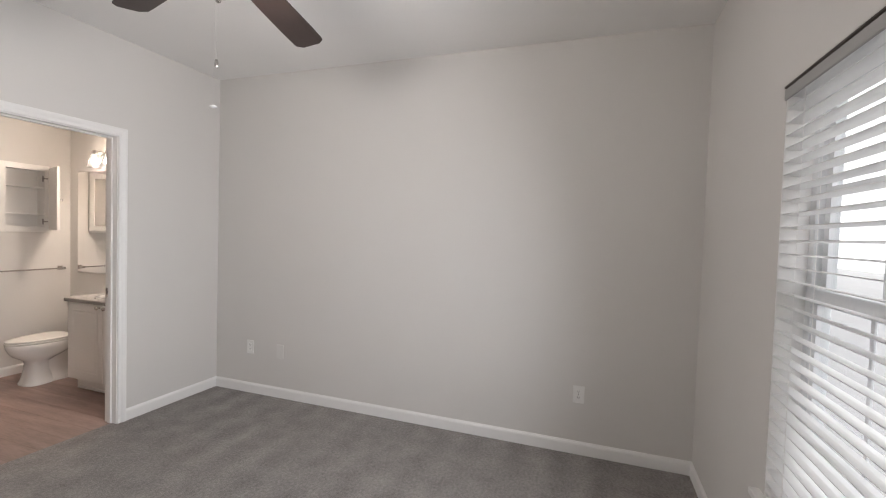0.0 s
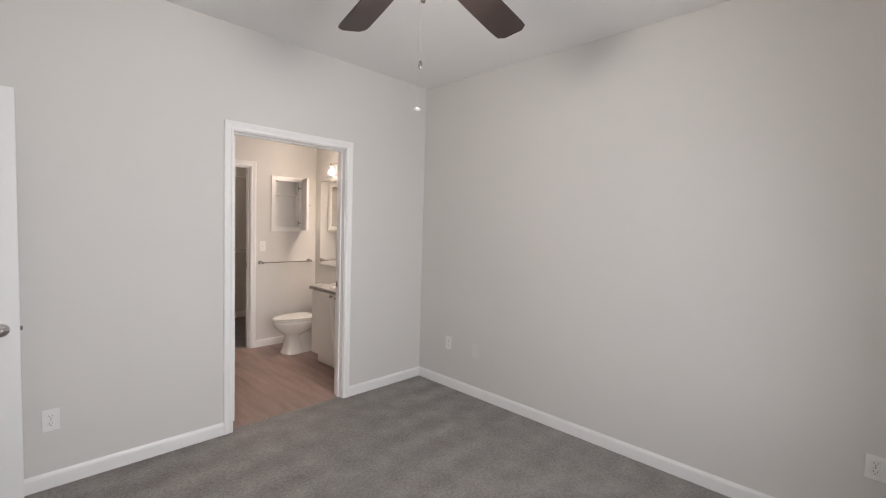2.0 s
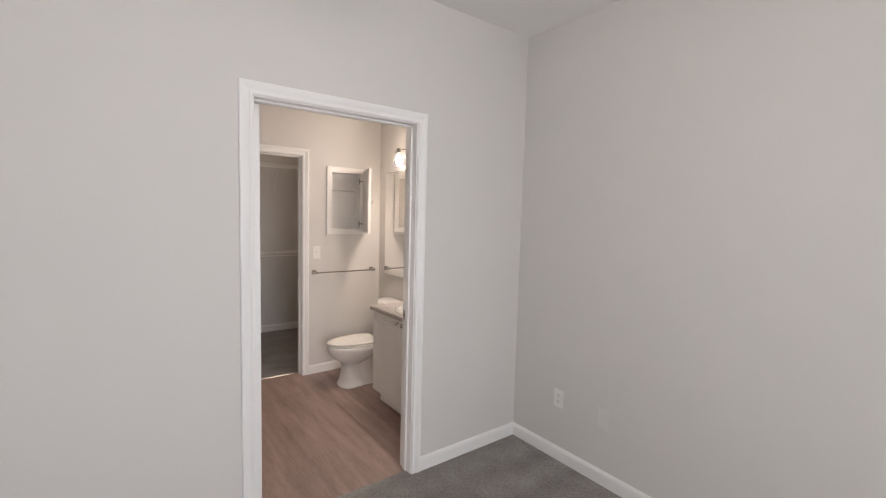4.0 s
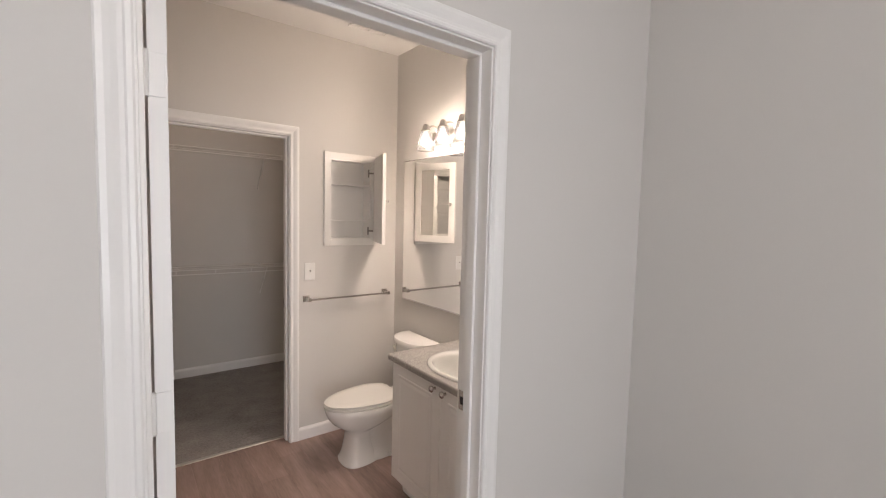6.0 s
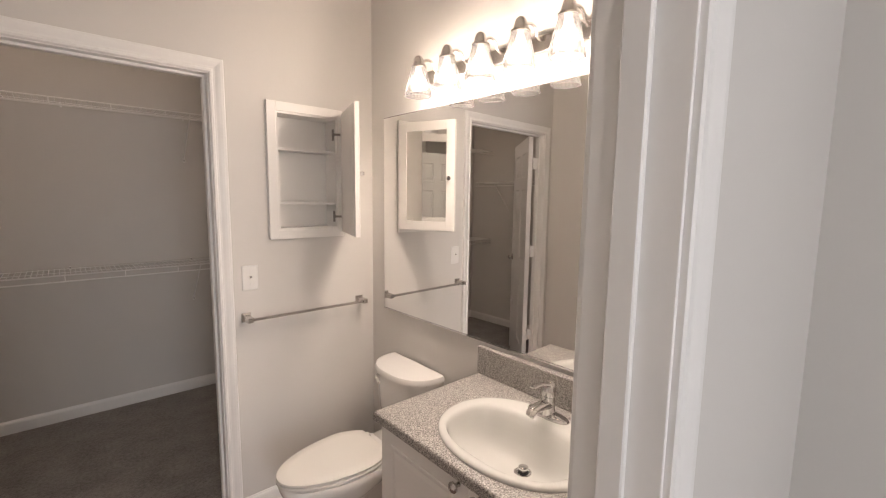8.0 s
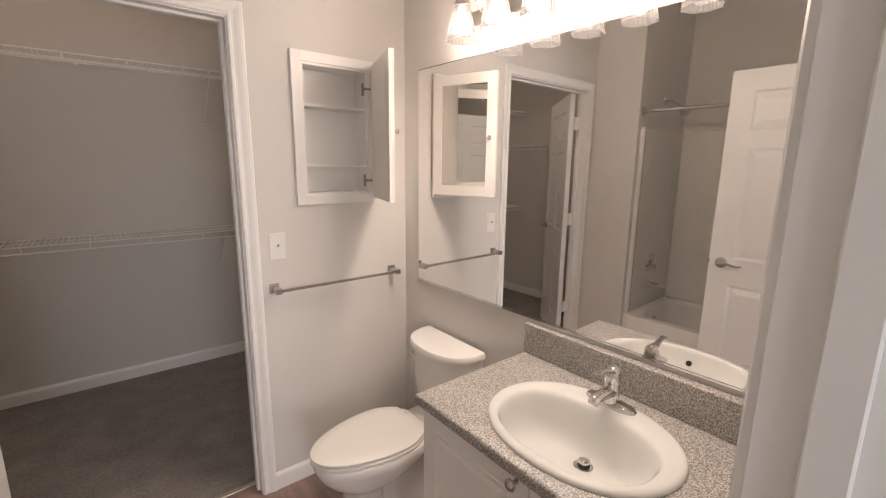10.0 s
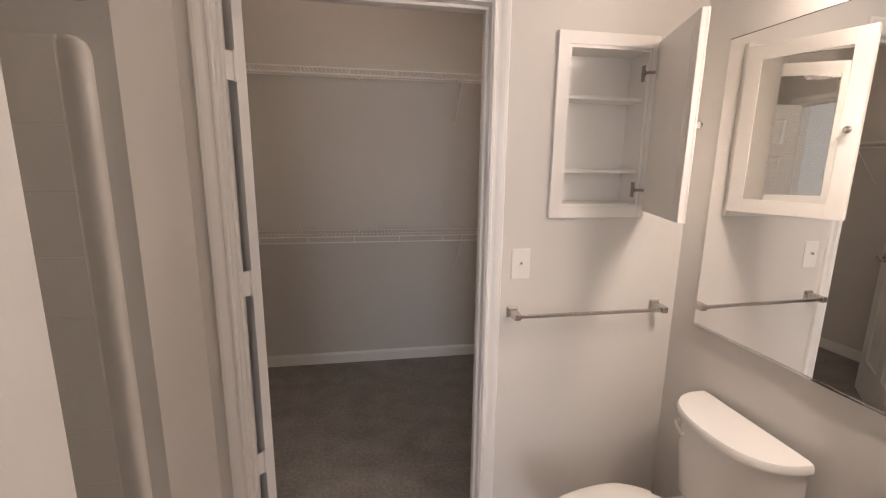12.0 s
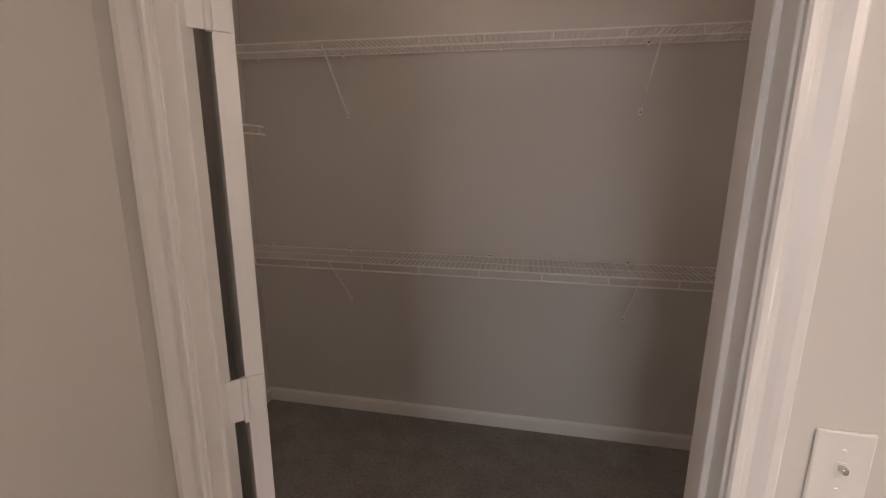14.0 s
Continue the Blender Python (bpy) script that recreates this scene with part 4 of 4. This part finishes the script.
for nm, b in (("side", (cx0, cx0 + 0.012, 1.872, 1.988, cz0, cz1)), ("side", (cx1 - 0.012, cx1, 1.872, 1.988, cz0, cz1)), ("bottom", (cx0 + 0.012, cx1 - 0.012, 1.872, 1.988, cz0, cz0 + 0.012)),
              ("top", (cx0 + 0.012, cx1 - 0.012, 1.872, 1.988, cz1 - 0.012, cz1)), ("back", (cx0 + 0.012, cx1 - 0.012, 1.982, 1.988, cz0 + 0.012, cz1 - 0.012))):
    part(nm, boxed(*b), M_CABINET, cab)
ex0, ex1, ez0, ez1 = -0.642, -0.262, 1.328, 1.966
for b in ((ex0, cx0 + 0.002, ez0, ez1), (cx1 - 0.002, ex1, ez0, ez1), (cx0 + 0.002, cx1 - 0.002, ez0, cz0 + 0.002), (cx0 + 0.002, cx1 - 0.002, cz1 - 0.002, ez1)):
    part("face_frame", boxed(b[0], b[1], 1.866, 1.8815, b[2], b[3], 0.0006), M_CABINET, cab)
for z in (1.748, 1.492):
    part("shelf", boxed(cx0 + 0.012, cx1 - 0.012, 1.885, 1.981, z, z + 0.012, 0.001), M_CABINET, cab)
hx, hy, fx, fy = -0.272, 1.862, -0.384, 1.535
ang = math.degrees(math.atan2(fy - hy, fx - hx))
dw, dz0, dz1 = 0.352, 1.352, 1.946
dr = new("cabinet_door", mesh_of("cabinet_door", boxed(0, dw, 0, 0.017, 0, dz1 - dz0, 0.002), M_CABINET))
dr.parent, dr.matrix_local = cab, pose(hx, hy, dz0, 0, 0, ang)
H = dz1 - dz0
for b in ((0, 0.05, 0, H), (dw - 0.05, dw, 0, H), (0.05, dw - 0.05, 0, 0.05), (0.05, dw - 0.05, H - 0.05, H)):
    part("door_rail", boxed(b[0], b[1], 0.0172, 0.0235, b[2], b[3], 0.0008), M_CABINET, dr)
part("mirror_pane", boxed(0.05, dw - 0.05, 0.0172, 0.0195, 0.05, H - 0.05), M_MIRROR, dr, "mirrored glass panel")
part("back_panel", boxed(0.042, dw - 0.042, -0.0015, 0.001, 0.042, H - 0.042, 0.0005), M_CABINET, dr)
part("knob", lathe(bmesh.new(), [(0, 0), (0.005, 0), (0.005, 0.008), (0.011, 0.013), (0.012, 0.018), (0.008, 0.022), (0, 0.023)], Matrix.Translation((dw - 0.026, 0.0235, 0.285)) @ Euler((radians(-90), 0, 0)).to_matrix().to_4x4(), 18), M_CHROME, dr, "chrome knob", True)
for z in (1.430, 1.845):
    hg = part("concealed_hinge", boxed(cx1 - 0.019, cx1 - 0.012, 1.877, 1.900, z - 0.010, z + 0.010, 0.003), M_HINGE, cab, "metal cup hinge")
    part("hinge_plate", boxed(cx1 - 0.0145, cx1 - 0.012, 1.885, 1.905, z - 0.028, z + 0.028, 0.0005), M_HINGE, hg)
    part("hinge_arm", tube(bmesh.new(), [(cx1 - 0.016, 1.885, z), (cx1 - 0.010, 1.868, z), (hx - 0.006, hy - 0.004, z)], 0.0055, 8), M_HINGE, hg, "", True)

tb = thing("towel_bar", "brushed nickel square towel bar on the wall", "towel bar")
TZ = 0.972
part("bar", boxed(-0.765, -0.165, 1.812, 1.824, TZ - 0.006, TZ + 0.006, 0.001), M_NICKEL, tb)
for x in (-0.762, -0.168):
    bm = bmesh.new()
    o = lambda y, s: [Vector((x - s, y, TZ - s)), Vector((x + s, y, TZ - s)), Vector((x + s, y, TZ + s)), Vector((x - s, y, TZ + s))]
    loft(bm, [o(1.8815, 0.021), o(1.876, 0.021), o(1.868, 0.013), o(1.808, 0.0115), o(1.806, 0.010)])
    part("post", bm, M_NICKEL, tb)
plate_thing("light_switch", "white toggle light switch beside the closet casing", "light switch", pose(-0.737, 1.882, 1.156), False, "nickel_toggle")

vent = thing("ceiling_vent", "white louvred square exhaust vent in the ceiling", "vent", pose(-0.46, 1.50, CEIL))
for b in ((-0.13, 0.13, -0.13, -0.112), (-0.13, 0.13, 0.112, 0.13), (-0.13, -0.112, -0.112, 0.112), (0.112, 0.13, -0.112, 0.112)):
    part("frame", boxed(*b, -0.012, 0, 0.003), M_PLASTIC, vent)
part("backing", boxed(-0.112, 0.112, -0.112, 0.112, -0.002, 0), M_BLACK, vent)
for i in range(14):
    y = -0.104 + 0.016 * i
    part("slat", boxed(-0.112, 0.112, y - 0.005, y + 0.005, -0.010, -0.004, 0.001), M_PLASTIC, vent)
part("cross_bar", boxed(-0.005, 0.005, -0.112, 0.112, -0.0125, -0.0105), M_PLASTIC, vent)


# ---- bathtub ----
tub = thing("bathtub", "white fibreglass alcove bathtub", "bathtub")
X0, X1, Y0, Y1, RZ = -2.618, -1.858, 0.118, 1.534, 0.405
cx, cy, a, b = (X0 + X1) / 2, (Y0 + Y1) / 2, (X1 - X0) / 2, (Y1 - Y0) / 2
rings = [superring(cx, cy, z, a - i, b - j, n, 64) for z, i, j, n in ((0, 0, 0, 60), (RZ - 0.012, 0, 0, 60), (RZ, 0.010, 0.010, 40), (RZ, 0.065, 0.075, 7), (RZ - 0.015, 0.080, 0.090, 6), (0.25, 0.105, 0.12, 5.5), (0.12, 0.14, 0.17, 5), (0.09, 0.19, 0.24, 4.5))]
part("shell", loft(bmesh.new(), rings), M_FIBREGLASS, tub, "", True)
part("overflow_plate", lathe(bmesh.new(), [(0, 0), (0.036, 0), (0.034, 0.007), (0.02, 0.011), (0, 0.012)], Matrix.Translation((cx + 0.05, Y1 - 0.105, 0.31)) @ Euler((radians(90), 0, 0)).to_matrix().to_4x4(), 28), M_CHROME, tub, "chrome overflow plate", True)

sur = thing("tub_surround", "white fibreglass tub surround with moulded tile pattern", "tub surround")
ST = 1.785
part("end_panel", boxed(X0 + 0.0145, -1.948, 1.524, 1.536, RZ + 0.001, ST, 0.003), M_FIBREGLASS, sur)
part("back_panel", boxed(X0 - 0.001, X0 + 0.014, Y0, 1.524, RZ + 0.001, ST, 0.003), M_FIBREGLASS, sur)
part("near_panel", boxed(X0 + 0.0145, -1.948, 0.1155, 0.127, RZ + 0.001, ST, 0.003), M_FIBREGLASS, sur)
for yw, s in ((1.5365, -1), (0.1155, 1)):
    prof = [(-1.950, 0.0), (-1.950, 0.0135), (-1.940, 0.0165), (-1.929, 0.0205), (-1.918, 0.0240), (-1.908, 0.0255), (-1.900, 0.0245), (-1.894, 0.0210), (-1.8905, 0.0155), (-1.889, 0.0080), (-1.889, 0.0)]
    bm = bmesh.new()
    rings = []
    for z, k in ((0.0, 1), (ST - 0.05, 1), (ST - 0.03, 0.97), (ST - 0.014, 0.86), (ST - 0.004, 0.66), (ST, 0.35)):
        rings.append([Vector((-1.950 + (x + 1.950) * (k if z > 1 else 1), yw + s * d * k, z)) for x, d in prof])
    loft(bm, rings)
    part("front_column", bm, M_FIBREGLASS, sur, "rounded moulded edge column", True)

valve = thing("shower_valve", "chrome tub and shower valve with lever", "shower valve", pose(-2.23, 1.524, 0.755, 90, 0, 0))
part("escutcheon", lathe(bmesh.new(), [(0, 0), (0.078, 0), (0.074, 0.008), (0.04, 0.016), (0.026, 0.02), (0.024, 0.05), (0.02, 0.056), (0, 0.058)], seg=36), M_CHROME, valve, "", True)
part("lever", tube(bmesh.new(), [(0, 0, 0.048), (0.02, -0.03, 0.054), (0.035, -0.075, 0.06)], [0.010, 0.009, 0.006], 10), M_CHROME, valve, "", True)
tsp = thing("tub_spout", "chrome tub spout on the surround", "tub spout", pose(-2.23, 1.524, 0.575, 90, 0, 0))
part("spout", tube(bmesh.new(), [(0, 0, 0), (0, 0, 0.06), (0, -0.002, 0.11), (0, -0.010, 0.135)], [0.026, 0.026, 0.024, 0.018], 18), M_CHROME, tsp, "", True)
sh = thing("shower_fixture", "chrome shower head on a bent arm", "shower", pose(-2.23, 1.537, 1.985))
part("flange", lathe(bmesh.new(), [(0, 0), (0.03, 0), (0.026, 0.008), (0.012, 0.012), (0, 0.012)], Euler((radians(90), 0, 0)).to_matrix().to_4x4(), 24), M_CHROME, sh, "", True)
part("arm", tube(bmesh.new(), [(0, 0, 0), (0, -0.05, 0.0), (0, -0.09, -0.012), (0, -0.125, -0.045)], 0.0085, 10), M_CHROME, sh, "", True)
part("head", lathe(bmesh.new(), [(0, 0.02), (0.013, 0.018), (0.018, 0.0), (0.042, -0.036), (0.045, -0.052), (0.036, -0.057), (0, -0.057)], Matrix.Translation((0, -0.13, -0.05)) @ Euler((radians(-38), 0, 0)).to_matrix().to_4x4(), 28), M_CHROME, sh, "", True)
rod = thing("shower_rod", "chrome shower curtain rod across the alcove", "shower rod")
part("rod", tube(bmesh.new(), [(-1.90, 0.118, 1.885), (-1.90, 1.535, 1.885)], 0.0125, 14), M_CHROME, rod, "", True)
for y, s in ((0.1155, 1), (1.5365, -1)):
    part("flange", lathe(bmesh.new(), [(0, 0), (0.03, 0), (0.028, 0.01), (0.016, 0.018), (0, 0.018)], Matrix.Translation((-1.90, y, 1.885)) @ Euler((radians(-90 * s), 0, 0)).to_matrix().to_4x4(), 24), M_CHROME, rod, "", True)


# ---- closet: ceiling lamp and wire shelves ----
cl = thing("closet_light", "small flush opal glass closet ceiling light", "ceiling light", pose(-1.35, 2.60, CEIL))
part("pan", lathe(bmesh.new(), [(0, 0), (0.12, 0), (0.12, -0.012), (0.10, -0.02), (0, -0.02)], seg=32), M_PLASTIC, cl, "", True)
part("dome", lathe(bmesh.new(), [(0.112, -0.018), (0.112, -0.045), (0.095, -0.085), (0.06, -0.108), (0.004, -0.115)], seg=36, cap=False), M_BOWL, cl, "glowing opal glass dome", True)


def wire_shelf(label, m, length, depth=0.30, brackets=(), group="closet wire shelves", tick=0.30, phase=0.0, clips=()):
    """wire shelf on a wall; local x along the wall, -y out of it, z = 0 at the deck; the lip hangs below the front"""
    w = thing("wire_shelf", label, "wire shelf", m, group)
    part("back_wire", tube(bmesh.new(), [(0, -0.012, 0), (length, -0.012, 0)], 0.003, 6), M_WIRE, w, "", True)
    part("middle_wire", tube(bmesh.new(), [(0, -0.15, -0.004), (length, -0.15, -0.004)], 0.0025, 6), M_WIRE, w, "", True)
    part("front_wire", tube(bmesh.new(), [(0, -depth, 0), (length, -depth, 0)], 0.0044, 6), M_WIRE, w, "", True)
    part("lip_wire", tube(bmesh.new(), [(0, -depth - 0.004, -0.038), (length, -depth - 0.004, -0.038)], 0.0044, 6), M_WIRE, w, "", True)
    verts, faces = [], []
    n = int(length / 0.0254)
    for i in range(n + 1):
        x, r = i * length / n, 0.0016
        k = len(verts)
        for y, z in ((-0.008, 0.003), (-depth, 0.003)):
            verts += [(x - r, y, z - r), (x + r, y, z - r), (x + r, y, z + r), (x - r, y, z + r)]
        faces += [(k, k + 1, k + 5, k + 4), (k + 1, k + 2, k + 6, k + 5), (k + 2, k + 3, k + 7, k + 6), (k + 3, k, k + 4, k + 7)]
    me = bpy.data.meshes.new("deck")
    me.from_pydata(verts, [], faces)
    me.materials.append(M_WIRE)
    dk = new("deck", me)
    dk.parent = w
    tagged(dk, kind="stuff")
    x = phase
    while x < length:
        part("lip_tie", tube(bmesh.new(), [(x, -depth - 0.002, 0.002), (x, -depth - 0.004, -0.040)], 0.0032, 6), M_WIRE, w, "", True)
        x += tick
    for bx in brackets:
        br = part("bracket", tube(bmesh.new(), [(bx, -depth + 0.02, -0.006), (bx, -0.012, -0.285), (bx, -0.004, -0.300)], 0.005, 8), M_WIRE, w, "diagonal support bracket", True)
        part("foot", boxed(bx - 0.008, bx + 0.008, -0.004, 0, -0.318, -0.284, 0.001), M_WIRE, br)
        part("screw", lathe(bmesh.new(), [(0, 0), (0.0042, 0), (0.003, 0.0015), (0, 0.002)], Matrix.Translation((bx, -0.004, -0.306)) @ Euler((radians(90), 0, 0)).to_matrix().to_4x4(), 10), M_SCREW, br)
    for c in clips:
        cl = part("wall_clip", boxed(c - 0.006, c + 0.006, -0.014, 0, -0.012, 0.014, 0.002), M_WIRE, w)
        part("screw", lathe(bmesh.new(), [(0, 0), (0.0045, 0), (0.003, 0.0015), (0, 0.002)], Matrix.Translation((c, -0.014, 0.006)) @ Euler((radians(90), 0, 0)).to_matrix().to_4x4(), 8), M_SCREW, cl)
    return w


BX = -2.765
wire_shelf("white vinyl-coated wire shelf high on the back wall", pose(BX, 3.587, 2.088), 2.69, brackets=(0.61, 2.11), tick=0.291, phase=0.215, clips=(0.10, 0.60, 1.435, 2.115))
wire_shelf("white vinyl-coated wire shelf at waist height on the back wall", pose(BX, 3.587, 1.034), 2.69, brackets=(0.59, 2.125), tick=0.299, phase=0.185, clips=(0.10, 0.60, 1.41, 2.12))
wire_shelf("white vinyl-coated wire shelf on the side wall", pose(BX, 2.02, 1.705, 0, 0, 90), 1.25, brackets=(0.35, 1.0), tick=0.30, phase=0.01, clips=(0.2, 0.8))


# ---- pieces: moulded tiles of the surround, floor planks ----
def tile(dx, dy, dz):
    bm = bmesh.new()
    add_box(bm, 0, dx, -dy, 0, 0, dz)
    es = [e for e in bm.edges if all(abs(v.co.y + dy) < 1e-6 for v in e.verts)]
    bmesh.ops.bevel(bm, geom=es, offset=0.0011, segments=1, affect="EDGES")
    return bm


TILE = 0.1515
rows_z = [1.593 + 0.003 - TILE * i for i in range(9)]
tile_mesh = mesh_of("tile", tile(TILE - 0.0018, 0.0014, TILE - 0.0018), M_FIBREGLASS)
top_mesh = mesh_of("tile", tile(TILE - 0.0018, 0.0014, ST - 0.006 - rows_z[0]), M_FIBREGLASS)
for i, z in enumerate([rows_z[0]] + [r - TILE for r in rows_z if r - TILE > RZ]):
    for j in range(4):
        for m in (Matrix.Translation((-1.952 - TILE * (j + 1), 1.5245, z)), Matrix.Translation((-1.952 - TILE * j, 0.1265, z)) @ pose(0, 0, 0, 0, 0, 180)):
            t = new("tile", top_mesh if i == 0 else tile_mesh)
            t.parent, t.matrix_local = sur, m
    for j in range(9):
        t = new("tile", top_mesh if i == 0 else tile_mesh)
        t.parent, t.matrix_local = sur, Matrix.Translation((X0 + 0.0135, 0.140 + TILE * j, z)) @ pose(0, 0, 0, 0, 0, 90)

fl = thing("floor_bathroom", "brown wood-look vinyl plank floor", "floor", kind="structure")
part("underlay", boxed(-2.62, 0.0, 0.045, 1.985, -0.10, -0.006), M_BLACK, fl)
PW, PL = 0.152, 0.914
rnd = random.Random(7)
x = -1.90
while x < -0.02:
    y = 0.045 - rnd.uniform(0.1, 0.8)
    while y < 1.985:
        a, b = max(y, 0.045), min(y + PL, 1.985)
        if b - a > 0.02:
            bm = boxed(0.0002, PW - 0.0002, 0, b - a - 0.0004, -0.0055, 0.0, 0.0005)
            me = mesh_of("plank", bm, M_PLANK)
            p = new("plank", me)
            p.parent, p.matrix_local = fl, Matrix.Translation((x, a, 0))
        y += PL
    x += PW
